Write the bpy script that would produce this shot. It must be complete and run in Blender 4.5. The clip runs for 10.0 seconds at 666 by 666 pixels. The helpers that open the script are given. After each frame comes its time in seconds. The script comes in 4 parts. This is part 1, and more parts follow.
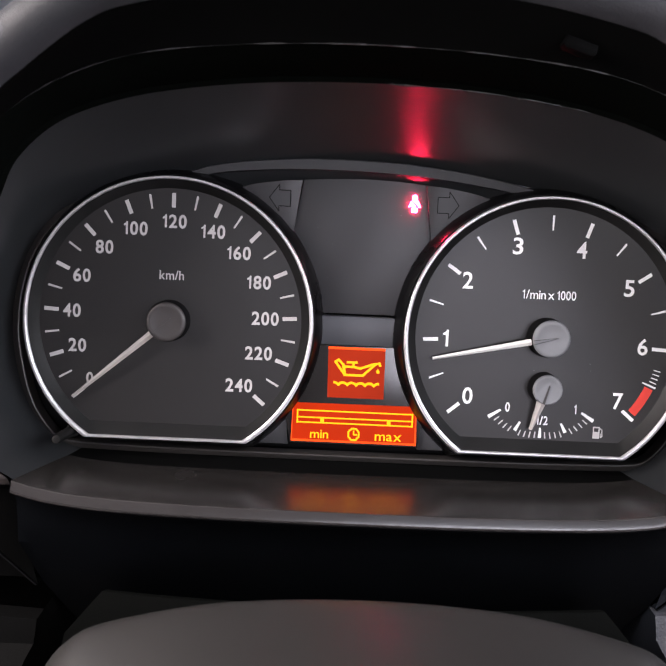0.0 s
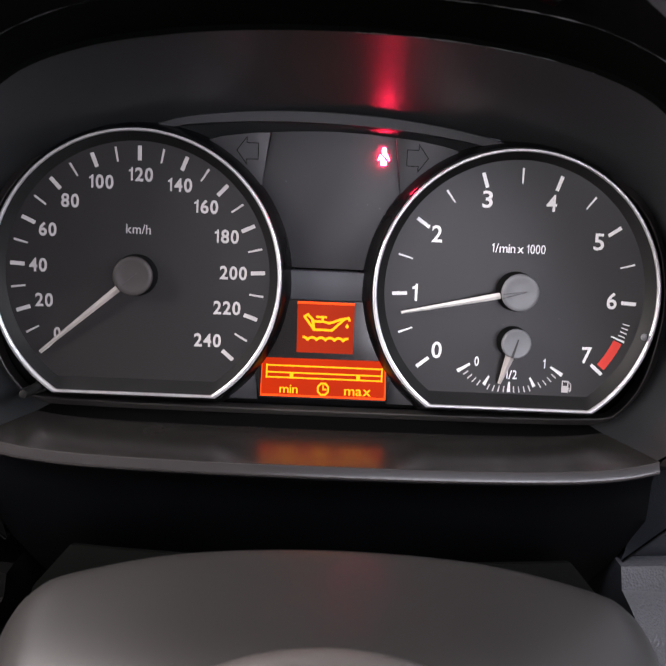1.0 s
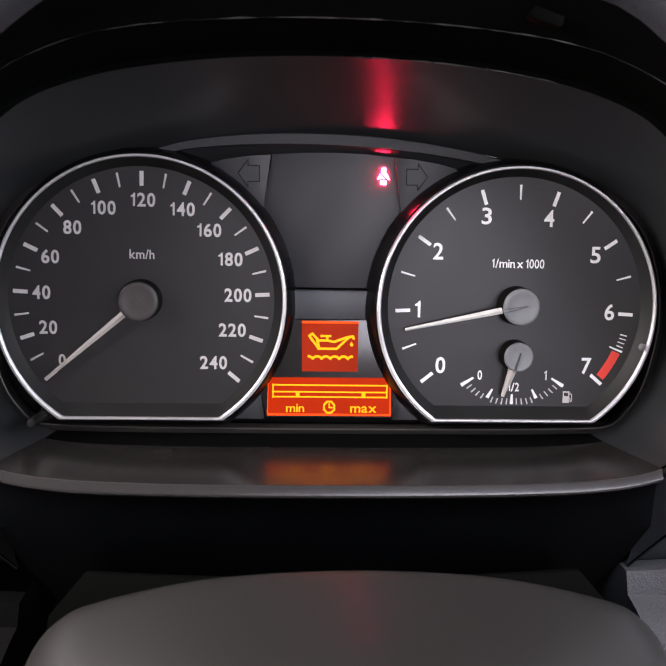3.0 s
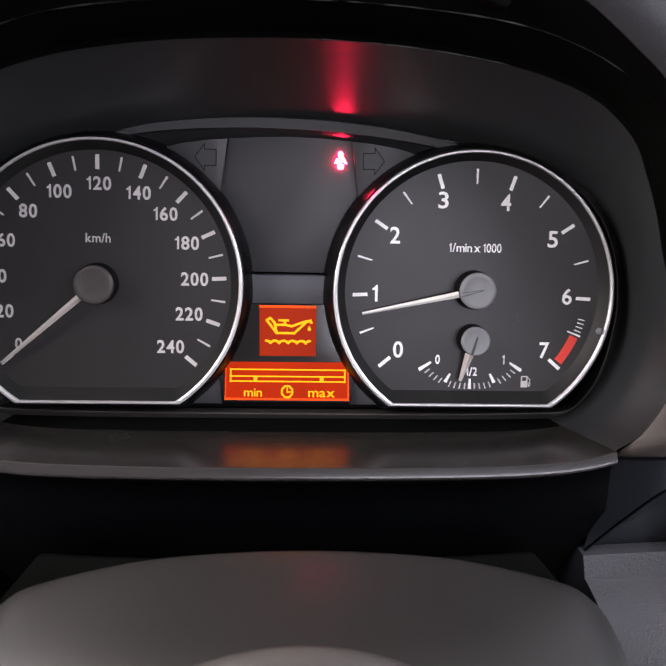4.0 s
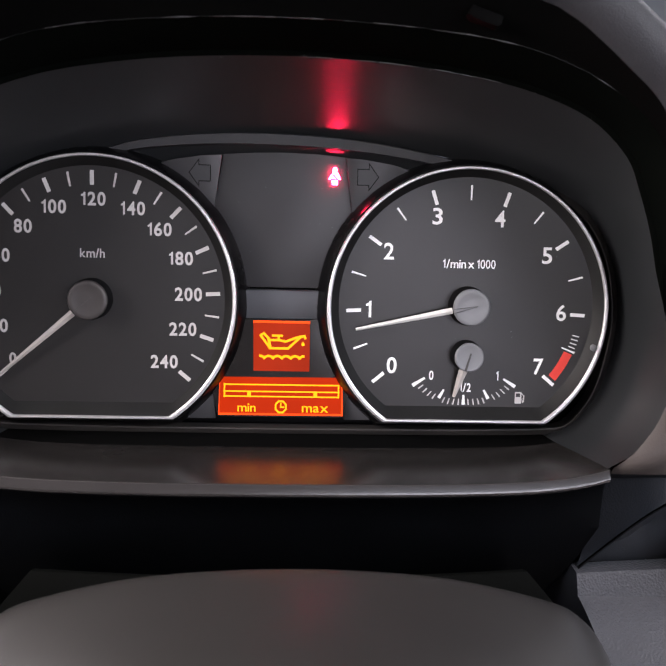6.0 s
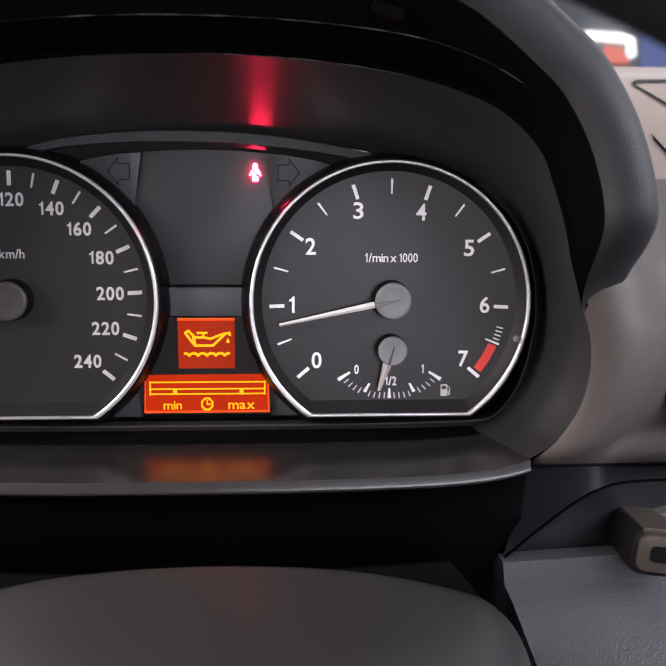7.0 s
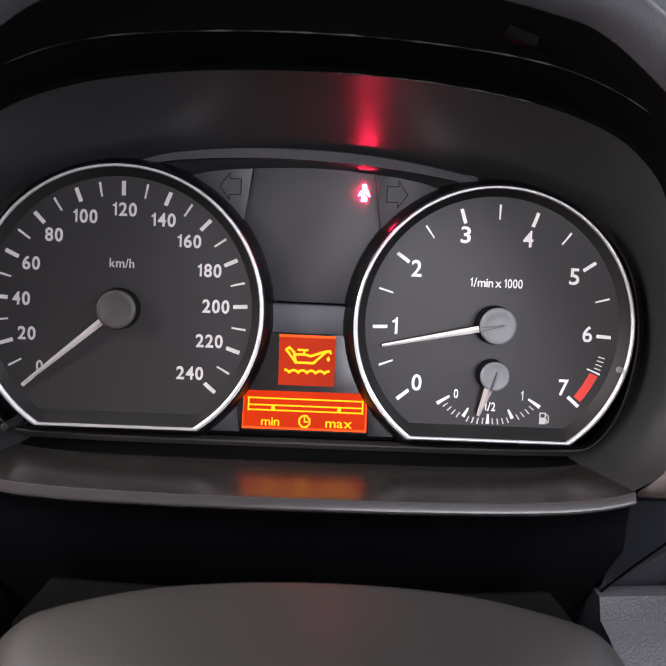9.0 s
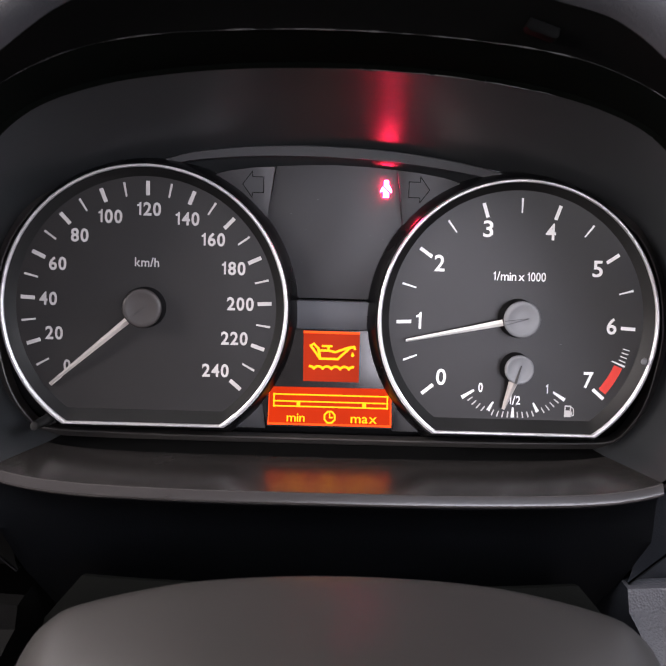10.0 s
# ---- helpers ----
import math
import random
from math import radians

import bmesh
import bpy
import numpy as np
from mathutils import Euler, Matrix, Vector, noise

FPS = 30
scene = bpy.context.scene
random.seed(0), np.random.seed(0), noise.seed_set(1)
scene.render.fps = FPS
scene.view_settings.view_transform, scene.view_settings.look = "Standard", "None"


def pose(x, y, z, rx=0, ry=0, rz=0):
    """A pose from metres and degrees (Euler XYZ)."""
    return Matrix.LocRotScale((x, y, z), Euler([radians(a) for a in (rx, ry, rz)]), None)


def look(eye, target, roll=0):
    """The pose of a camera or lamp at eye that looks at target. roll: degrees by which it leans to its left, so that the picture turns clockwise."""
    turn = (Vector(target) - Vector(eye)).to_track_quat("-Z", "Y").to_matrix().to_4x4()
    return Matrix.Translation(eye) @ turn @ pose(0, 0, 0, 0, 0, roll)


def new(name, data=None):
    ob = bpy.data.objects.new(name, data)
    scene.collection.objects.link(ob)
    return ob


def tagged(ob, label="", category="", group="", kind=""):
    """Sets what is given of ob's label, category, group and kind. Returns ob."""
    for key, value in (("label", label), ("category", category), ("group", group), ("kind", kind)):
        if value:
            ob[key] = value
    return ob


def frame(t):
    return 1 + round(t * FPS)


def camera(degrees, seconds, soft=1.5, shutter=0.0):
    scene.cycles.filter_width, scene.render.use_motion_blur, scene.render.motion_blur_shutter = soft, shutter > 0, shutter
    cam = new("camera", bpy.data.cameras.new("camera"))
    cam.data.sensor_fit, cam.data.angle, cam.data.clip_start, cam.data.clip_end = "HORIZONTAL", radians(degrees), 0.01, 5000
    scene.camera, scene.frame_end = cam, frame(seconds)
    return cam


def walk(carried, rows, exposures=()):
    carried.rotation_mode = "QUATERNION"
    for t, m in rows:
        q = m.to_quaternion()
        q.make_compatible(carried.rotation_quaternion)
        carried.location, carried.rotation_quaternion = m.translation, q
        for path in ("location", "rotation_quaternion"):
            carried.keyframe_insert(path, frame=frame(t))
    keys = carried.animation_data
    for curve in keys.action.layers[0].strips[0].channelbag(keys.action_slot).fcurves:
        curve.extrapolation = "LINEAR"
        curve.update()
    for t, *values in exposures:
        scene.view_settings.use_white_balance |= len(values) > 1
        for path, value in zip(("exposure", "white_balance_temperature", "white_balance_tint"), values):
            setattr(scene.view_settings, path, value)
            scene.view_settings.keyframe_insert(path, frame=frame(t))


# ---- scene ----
# Instrument cluster of a parked car, filmed by a phone held between seat and wheel.
# x right, y away from the driver, z up; the dial faces lie in the plane y = 0.
cam = camera(42.0, 10.0, shutter=0.6)
cam.data.dof.use_dof = True
cam.data.dof.focus_distance = 0.325
cam.data.dof.aperture_fstop = 16.0
# seconds, place, pitch from level, lean, turn
PATH = [
    (0, -0.0118, -0.3177, 0.0261, -5.05, -2.61, -0.23),
    (0.1, -0.0110, -0.3174, 0.0255, -5.00, -2.65, -0.12),
    (0.4, -0.0088, -0.3166, 0.0239, -5.09, -2.77, -0.17),
    (0.5, -0.0080, -0.3163, 0.0233, -5.04, -2.81, -0.10),
    (0.6, -0.0070, -0.3165, 0.0229, -4.99, -2.75, 0.02),
    (0.9, -0.0040, -0.3169, 0.0216, -6.85, -2.59, -0.93),
    (1, -0.0030, -0.3171, 0.0212, -7.10, -2.53, -0.76),
    (1.1, -0.0045, -0.3168, 0.0208, -7.36, -2.50, -1.05),
    (1.4, -0.0089, -0.3159, 0.0195, -7.76, -2.43, -0.74),
    (1.5, -0.0104, -0.3156, 0.0191, -7.66, -2.40, -1.08),
    (1.6, -0.0095, -0.3156, 0.0209, -7.95, -2.29, -0.97),
    (1.9, -0.0066, -0.3157, 0.0263, -8.77, -1.95, -0.84),
    (2, -0.0057, -0.3157, 0.0281, -8.67, -1.84, -0.95),
    (2.1, -0.0070, -0.3160, 0.0282, -8.26, -1.77, -1.46),
    (3.4, -0.0241, -0.3201, 0.0293, -7.12, -0.89, -3.99),
    (3.5, -0.0254, -0.3204, 0.0294, -7.11, -0.82, -4.20),
    (3.6, -0.0209, -0.3205, 0.0279, -6.88, -0.89, -3.43),
    (3.9, -0.0072, -0.3206, 0.0234, -7.05, -1.11, -3.35),
    (4, -0.0027, -0.3207, 0.0219, -6.91, -1.18, -3.36),
    (4.1, -0.0031, -0.3210, 0.0220, -7.04, -1.20, -4.21),
    (4.4, -0.0041, -0.3219, 0.0225, -6.45, -1.28, -4.03),
    (4.5, -0.0045, -0.3222, 0.0226, -6.44, -1.30, -4.01),
    (4.6, -0.0059, -0.3220, 0.0231, -6.50, -1.39, -4.18),
    (4.9, -0.0100, -0.3213, 0.0244, -6.31, -1.67, -3.84),
    (5, -0.0114, -0.3211, 0.0249, -6.37, -1.76, -4.02),
    (5.1, -0.0103, -0.3210, 0.0251, -6.36, -1.73, -3.78),
    (6.4, 0.0045, -0.3201, 0.0273, -6.80, -1.35, -2.90),
    (6.5, 0.0056, -0.3200, 0.0275, -6.68, -1.32, -3.98),
    (6.6, 0.0097, -0.3204, 0.0278, -6.58, -1.12, -4.76),
    (6.9, 0.0220, -0.3217, 0.0287, -7.30, -0.52, -5.20),
    (7, 0.0261, -0.3221, 0.0290, -7.35, -0.32, -3.78),
    (7.1, 0.0202, -0.3222, 0.0269, -6.98, -0.44, -4.13),
    (7.4, 0.0027, -0.3226, 0.0206, -6.05, -0.81, -3.80),
    (7.5, -0.0032, -0.3227, 0.0185, -5.69, -0.93, -4.30),
    (7.6, -0.0060, -0.3227, 0.0190, -5.83, -1.18, -4.25),
    (7.9, -0.0143, -0.3226, 0.0207, -5.06, -1.95, -3.81),
    (8, -0.0171, -0.3226, 0.0212, -5.16, -2.20, -4.22),
    (8.1, -0.0172, -0.3229, 0.0215, -5.19, -2.31, -4.17),
    (8.4, -0.0174, -0.3237, 0.0223, -5.19, -2.64, -3.67),
    (8.5, -0.0175, -0.3240, 0.0226, -5.22, -2.75, -3.62),
    (8.6, -0.0150, -0.3234, 0.0225, -5.18, -2.74, -3.18),
    (8.9, -0.0074, -0.3216, 0.0223, -5.00, -2.70, -2.61),
    (9, -0.0049, -0.3210, 0.0222, -4.97, -2.69, -2.30),
    (9.1, -0.0046, -0.3212, 0.0220, -4.87, -2.58, -2.35),
    (9.4, -0.0036, -0.3216, 0.0212, -4.92, -2.23, -1.84),
    (9.5, -0.0033, -0.3218, 0.0210, -4.85, -2.12, -1.75),
    (9.6, -0.0042, -0.3220, 0.0209, -4.81, -2.06, -1.87),
    (9.9, -0.0069, -0.3224, 0.0204, -4.97, -1.86, -1.22),
    (10, -0.0078, -0.3226, 0.0203, -4.94, -1.80, -1.30),
]
walk(cam, [(t, pose(x, y, z, 90 + p, r, w)) for t, x, y, z, p, r, w in PATH],
     exposures=[(0.0, 0.38), (0.5, 0.38), (1.0, 0.28), (1.5, 0.33), (2.0, 0.43), (3.5, 0.13), (4.0, 0.13), (4.5, 0.18), (5.0, 0.23), (6.5, 0.28), (7.0, 0.08), (7.5, -0.07), (8.0, -0.09), (8.5, 0.31), (9.0, 0.51), (9.5, 0.49), (10.0, 0.49)])
scene.view_settings.exposure = 0.0

# ---- world and light ----
world = bpy.data.worlds.new("sky")
scene.world = world
world.use_nodes = True
wn = world.node_tree
sky = wn.nodes.new("ShaderNodeTexSky")
sky.sky_type = "NISHITA"
sky.sun_disc = False
sky.sun_elevation = radians(38)
sky.sun_rotation = radians(150)
wn.links.new(sky.outputs[0], wn.nodes["Background"].inputs[0])
wn.nodes["Background"].inputs[1].default_value = 0.08


def window_light(name, eye, target, w, h, watts, colour):
    """An area lamp that stands in for the sky in a window's opening; the rear one is added fill."""
    lamp = bpy.data.lights.new(name, "AREA")
    lamp.shape, lamp.size, lamp.size_y, lamp.energy, lamp.color = "RECTANGLE", w, h, watts, colour
    ob = new(name, lamp)
    ob.matrix_world = look(eye, target)
    return ob


window_light("windscreen_light", (0.25, 0.62, 0.50), (0.15, -0.1, 0.0), 1.3, 0.40, 6.0, (0.95, 0.93, 1.0))
window_light("right_window_light", (1.02, -0.45, 0.38), (0.0, 0.0, 0.0), 1.1, 0.40, 17.0, (0.90, 0.90, 0.98))
window_light("left_window_light", (-0.57, -0.21, 0.26), (0.0, 0.0, 0.0), 0.5, 0.42, 13.0, (1.0, 0.91, 0.89))
# Fill added low at the rear, placed to reflect in dial and display.
window_light("rear_fill_light", (0.38, -1.60, 0.02), (0.38, 0.0, 0.02), 0.54, 0.34, 5.3, (0.85, 0.83, 0.98))


# ---- materials ----
def material(name, colour, rough=0.5, metal=0.0, spread=0.25, scale=60.0, bump=0.0, bump_scale=900.0, coat=0.0, rough_spread=0.08, sheen=0.5):
    """Painted or moulded surface: tone varies at two scales, with fine grain as relief."""
    m = bpy.data.materials.new(name)
    m.use_nodes = True
    n, l = m.node_tree.nodes, m.node_tree.links
    b = n["Principled BSDF"]
    co = n.new("ShaderNodeTexCoord")
    big, fine = n.new("ShaderNodeTexNoise"), n.new("ShaderNodeTexNoise")
    big.inputs["Scale"].default_value, fine.inputs["Scale"].default_value = scale, scale * 14
    big.inputs["Detail"].default_value = 4
    mix = n.new("ShaderNodeMath")
    mix.operation = "MULTIPLY_ADD"
    mix.inputs[1].default_value = 0.35
    ramp = n.new("ShaderNodeValToRGB")
    lo, hi = 1 - spread, 1 + spread
    ramp.color_ramp.elements[0].position, ramp.color_ramp.elements[1].position = 0.3, 1.0
    ramp.color_ramp.elements[0].color = (*[c * lo for c in colour], 1)
    ramp.color_ramp.elements[1].color = (*[min(1, c * hi) for c in colour], 1)
    for tex in (big, fine):
        l.new(co.outputs["Object"], tex.inputs["Vector"])
    l.new(fine.outputs[0], mix.inputs[0])
    l.new(big.outputs[0], mix.inputs[2])
    l.new(mix.outputs[0], ramp.inputs[0])
    l.new(ramp.outputs[0], b.inputs["Base Color"])
    rr = n.new("ShaderNodeMapRange")
    rr.inputs[3].default_value, rr.inputs[4].default_value = rough - rough_spread, rough + rough_spread
    l.new(big.outputs[0], rr.inputs[0])
    l.new(rr.outputs[0], b.inputs["Roughness"])
    b.inputs["Metallic"].default_value = metal
    b.inputs["Specular IOR Level"].default_value = sheen
    b.inputs["Coat Weight"].default_value = coat
    b.inputs["Coat Roughness"].default_value = 0.08
    if bump:
        vo, bp = n.new("ShaderNodeTexVoronoi"), n.new("ShaderNodeBump")
        vo.inputs["Scale"].default_value = bump_scale
        l.new(co.outputs["Object"], vo.inputs["Vector"])
        bp.inputs["Strength"].default_value, bp.inputs["Distance"].default_value = bump, 0.0006
        l.new(vo.outputs[0], bp.inputs["Height"])
        l.new(bp.outputs[0], b.inputs["Normal"])
    return m


def glow(name, colour, strength, uneven=0.0):
    """A lit display or lamp."""
    m = bpy.data.materials.new(name)
    m.use_nodes = True
    n, l = m.node_tree.nodes, m.node_tree.links
    b = n["Principled BSDF"]
    b.inputs["Base Color"].default_value = (*[c * 0.02 for c in colour], 1)
    b.inputs["Roughness"].default_value = 0.5
    b.inputs["Specular IOR Level"].default_value = 0.1
    b.inputs["Emission Color"].default_value = (*colour, 1)
    b.inputs["Emission Strength"].default_value = strength
    if uneven:
        co, tex, rng = n.new("ShaderNodeTexCoord"), n.new("ShaderNodeTexNoise"), n.new("ShaderNodeMapRange")
        tex.inputs["Scale"].default_value = 70
        rng.inputs[1].default_value, rng.inputs[2].default_value = 0.3, 0.7
        rng.inputs[3].default_value, rng.inputs[4].default_value = strength * (1 - uneven), strength * (1 + uneven)
        l.new(co.outputs["Object"], tex.inputs["Vector"])
        l.new(tex.outputs[0], rng.inputs[0])
        l.new(rng.outputs[0], b.inputs["Emission Strength"])
    return m


FACE = material("dial_print_black", (0.0095, 0.0088, 0.0092), 0.39, spread=0.10, scale=35, rough_spread=0.02)
MARK = material("white_print", (0.85, 0.85, 0.87), 0.5, spread=0.05, scale=300)
# White print with the left dial's weaker light put into its colour.
MARK_S = material("shaded_white_print", (0.51, 0.492, 0.492), 0.5, spread=0.06, scale=300)
RED_PRINT = material("red_print", (0.72, 0.045, 0.03), 0.5, spread=0.06, scale=300)
CHROME = material("satin_chrome", (0.74, 0.73, 0.75), 0.34, 0.75, spread=0.05, scale=80, rough_spread=0.05)
TUBE = material("gloss_black_tube", (0.0025, 0.0025, 0.003), 0.28, spread=0.2, scale=60, rough_spread=0.03, sheen=0.14)
WELL = material("matt_black_well", (0.0100, 0.0098, 0.0102), 0.5, spread=0.2, scale=60, sheen=0.25)
PANEL = material("graphite_panel", (0.028, 0.028, 0.031), 0.42, spread=0.08, scale=40, rough_spread=0.04)
STRIP = material("slate_panel_strip", (0.058, 0.061, 0.071), 0.38, spread=0.10, scale=40, rough_spread=0.05)
TRIM_BLACK = material("satin_black_trim", (0.030, 0.027, 0.026), 0.30, spread=0.12, scale=50, rough_spread=0.05)
STICK = material("black_stick_plastic", (0.0042, 0.0040, 0.0040), 0.50, spread=0.15, scale=200, sheen=0.16)
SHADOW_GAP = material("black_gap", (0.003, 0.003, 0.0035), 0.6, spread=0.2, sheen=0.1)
# Copy of the knee pad skin with the left side's shade painted in.
SHADED_SKIN = material("shaded_dash_skin", (0.0018, 0.0018, 0.0018), 0.6, spread=0.16, scale=40, bump=0.12, bump_scale=1600, sheen=0.04)
SMOKED = material("smoked_display_cover", (0.010, 0.009, 0.009), 0.11, spread=0.2, scale=60, rough_spread=0.03)
BEZEL = material("black_moulded_bezel", (0.0185, 0.0198, 0.0215), 0.31, spread=0.16, scale=30, bump=0.03, bump_scale=2600, rough_spread=0.05, sheen=0.55)
SHELF = material("satin_black_shelf", (0.012, 0.0107, 0.0103), 0.265, spread=0.06, scale=30, rough_spread=0.03)
BEAD = material("gloss_glint_bead", (0.035, 0.035, 0.037), 0.30, spread=0.6, scale=120, rough_spread=0.22, sheen=0.6)
BAND = material("graphite_band", (0.026, 0.027, 0.030), 0.45, spread=0.10, scale=40)
RIM = material("satin_bezel_edge", (0.026, 0.0235, 0.0235), 0.22, spread=0.08, scale=90, bump=0.06, bump_scale=1900, rough_spread=0.04, sheen=0.8)
CLIP = material("dark_clip_plastic", (0.0009, 0.0009, 0.0010), 0.6, spread=0.3, scale=200, sheen=0.03)
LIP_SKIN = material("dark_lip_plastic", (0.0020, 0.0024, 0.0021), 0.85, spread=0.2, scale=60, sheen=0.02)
APRON = material("shaded_apron_plastic", (0.0017, 0.0020, 0.0026), 0.7, spread=0.2, scale=50, bump=0.08, bump_scale=1500, sheen=0.03)
# Black of the hood lining, also used where shade is painted as colour.
LINING_SHADE = material("black_lining_and_shade", (0.0012, 0.0012, 0.0012), 0.85, spread=0.3, scale=60, sheen=0.03)
LEATHER = material("grained_hood_skin", (0.0175, 0.0177, 0.0215), 0.60, spread=0.18, scale=40, bump=0.18, bump_scale=1700, sheen=0.34)
GREY_BEIGE = material("taupe_dash_strip", (0.135, 0.118, 0.112), 0.60, spread=0.10, scale=25, bump=0.10, bump_scale=1800)
BEIGE = material("beige_dash_skin", (0.25, 0.205, 0.185), 0.60, spread=0.10, scale=25, bump=0.10, bump_scale=1800)
# Dash skin with weak, warm light painted into its brown tone.
CHEEK = material("shaded_cheek_skin", (0.059, 0.0475, 0.0435), 0.56, spread=0.10, scale=25, bump=0.13, bump_scale=1300)
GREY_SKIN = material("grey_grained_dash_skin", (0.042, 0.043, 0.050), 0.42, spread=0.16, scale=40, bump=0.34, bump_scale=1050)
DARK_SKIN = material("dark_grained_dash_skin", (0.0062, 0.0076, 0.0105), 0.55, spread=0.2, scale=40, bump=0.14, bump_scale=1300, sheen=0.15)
NICHE = material("slate_niche_plastic", (0.0145, 0.0163, 0.0205), 0.42, spread=0.15, scale=40, bump=0.1, bump_scale=1500, sheen=0.35)
SHROUD = material("grey_column_plastic", (0.0175, 0.0163, 0.0159), 0.38, spread=0.05, scale=22, bump=0.03, bump_scale=2600, rough_spread=0.02)
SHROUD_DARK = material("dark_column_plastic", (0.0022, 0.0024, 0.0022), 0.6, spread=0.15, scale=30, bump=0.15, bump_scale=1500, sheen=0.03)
WHEEL = material("black_wheel_leather", (0.012, 0.012, 0.012), 0.5, spread=0.2, scale=60, bump=0.3, bump_scale=600, sheen=0.15)
BOSS = material("grey_wheel_boss", (0.070, 0.064, 0.061), 0.45, spread=0.12, scale=30, bump=0.1, bump_scale=1500)
CAP = material("grey_needle_cap", (0.165, 0.170, 0.182), 0.38, spread=0.08, scale=200, rough_spread=0.05)
# Shaded copy of the grey cap: its darker colour stands in for dimmer light.
CAP_SHADED = material("shaded_needle_cap", (0.038, 0.034, 0.034), 0.42, spread=0.08, scale=200, rough_spread=0.05)
NEEDLE = material("white_needle", (0.72, 0.71, 0.70), 0.35, spread=0.06, scale=300)
# White needle dimmed in its colour to carry the left dial's shade.
NEEDLE_S = material("dimmed_white_needle", (0.40, 0.37, 0.355), 0.45, spread=0.08, scale=300)
GROOVE = material("needle_groove", (0.04, 0.038, 0.038), 0.5, spread=0.1)
KEY_BLACK = material("key_black_plastic", (0.006, 0.0055, 0.0055), 0.5, spread=0.2, scale=80, sheen=0.18)
KEY_METAL = material("key_satin_metal", (0.065, 0.053, 0.045), 0.42, 0.4, spread=0.1, scale=80)
SILVER = material("silver_button", (0.20, 0.195, 0.20), 0.35, 0.5, spread=0.08, scale=80)
HEADLINER = material("grey_headliner", (0.42, 0.41, 0.40), 0.9, spread=0.08, scale=20)
# Unseen cabin; its tone is raised to bounce more light onto the surround.
CABIN = material("beige_cabin_trim", (0.42, 0.385, 0.365), 0.8, spread=0.15, scale=12)
ORANGE = glow("lit_display_field", (1.0, 0.046, 0.0), 0.51, 0.12)
ORANGE_DIM = glow("lit_warning_field", (1.0, 0.060, 0.010), 0.36, 0.15)
ORANGE_EDGE = glow("lit_display_edge", (1.0, 0.070, 0.008), 1.4, 0.2)
YELLOW = glow("lit_display_segment", (1.0, 0.38, 0.008), 1.65)
RED_LAMP = glow("lit_warning_lamp", (1.0, 0.014, 0.070), 245.0)


for lacquer, ior in ((SMOKED, 1.58), (TUBE, 1.45), (FACE, 1.53), (SHELF, 2.4), (SHROUD, 1.5), (TRIM_BLACK, 1.7), (LIP_SKIN, 1.1)):
    lacquer.node_tree.nodes["Principled BSDF"].inputs["IOR"].default_value = ior


# ---- building helpers ----
def bm_mesh(name, bm, mat, smooth=True):
    bmesh.ops.recalc_face_normals(bm, faces=bm.faces)
    me = bpy.data.meshes.new(name)
    bm.to_mesh(me)
    bm.free()
    for p in me.polygons:
        p.use_smooth = smooth
    me.materials.append(mat)
    if smooth:
        me.set_sharp_from_angle(angle=radians(38))
    return me


def part(name, bm, mat, parent, label="", smooth=True):
    """One mesh under a thing or a part."""
    ob = new(name, bm_mesh(name, bm, mat, smooth))
    ob.parent = parent
    if label:
        ob["label"] = label
    return ob


def thing(name, label, category, group="", kind=""):
    ob = new(name)
    ob.empty_display_size = 0.01
    return tagged(ob, label, category, group, kind)


def prism(poly, y0, y1, bevel=0.0):
    """A flat shape in x and z, from y0 (near the driver) to y1; several shapes may be joined."""
    bm = bmesh.new()
    shapes = poly if isinstance(poly[0][0], (tuple, list)) else [poly]
    for shape in shapes:
        near = [bm.verts.new((x, y0, z)) for x, z in shape]
        far = [bm.verts.new((x, y1, z)) for x, z in shape]
        k = len(shape)
        bm.faces.new(near)
        bm.faces.new(far[::-1])
        for i in range(k):
            bm.faces.new((near[i], near[(i + 1) % k], far[(i + 1) % k], far[i]))
    if bevel:
        edges = [e for e in bm.edges if all(abs(v.co.y - y0) < 1e-6 for v in e.verts)]
        bmesh.ops.bevel(bm, geom=edges, offset=bevel, segments=2, affect="EDGES", profile=0.6)
    return bm


def placed(bm, m):
    bm.transform(m)
    return bm


def loft(loops, closed=False, cap=False):
    bm = bmesh.new()
    rows = [[bm.verts.new(p) for p in loop] for loop in loops]
    for a, b in zip(rows, rows[1:]):
        k = len(a)
        for i in range(k if closed else k - 1):
            j = (i + 1) % k
            bm.faces.new((a[i], a[j], b[j], b[i]))
    if cap:
        bm.faces.new(rows[0])
        bm.faces.new(rows[-1][::-1])
    return bm


def lathe(cx, cz, profile, n=64):
    """Turned shape about an axis along y: profile of (radius, y)."""
    loops = [[(cx + r * math.sin(2 * math.pi * i / n), y, cz + r * math.cos(2 * math.pi * i / n)) for i in range(n)] for r, y in profile]
    return loft(loops, closed=True, cap=True)


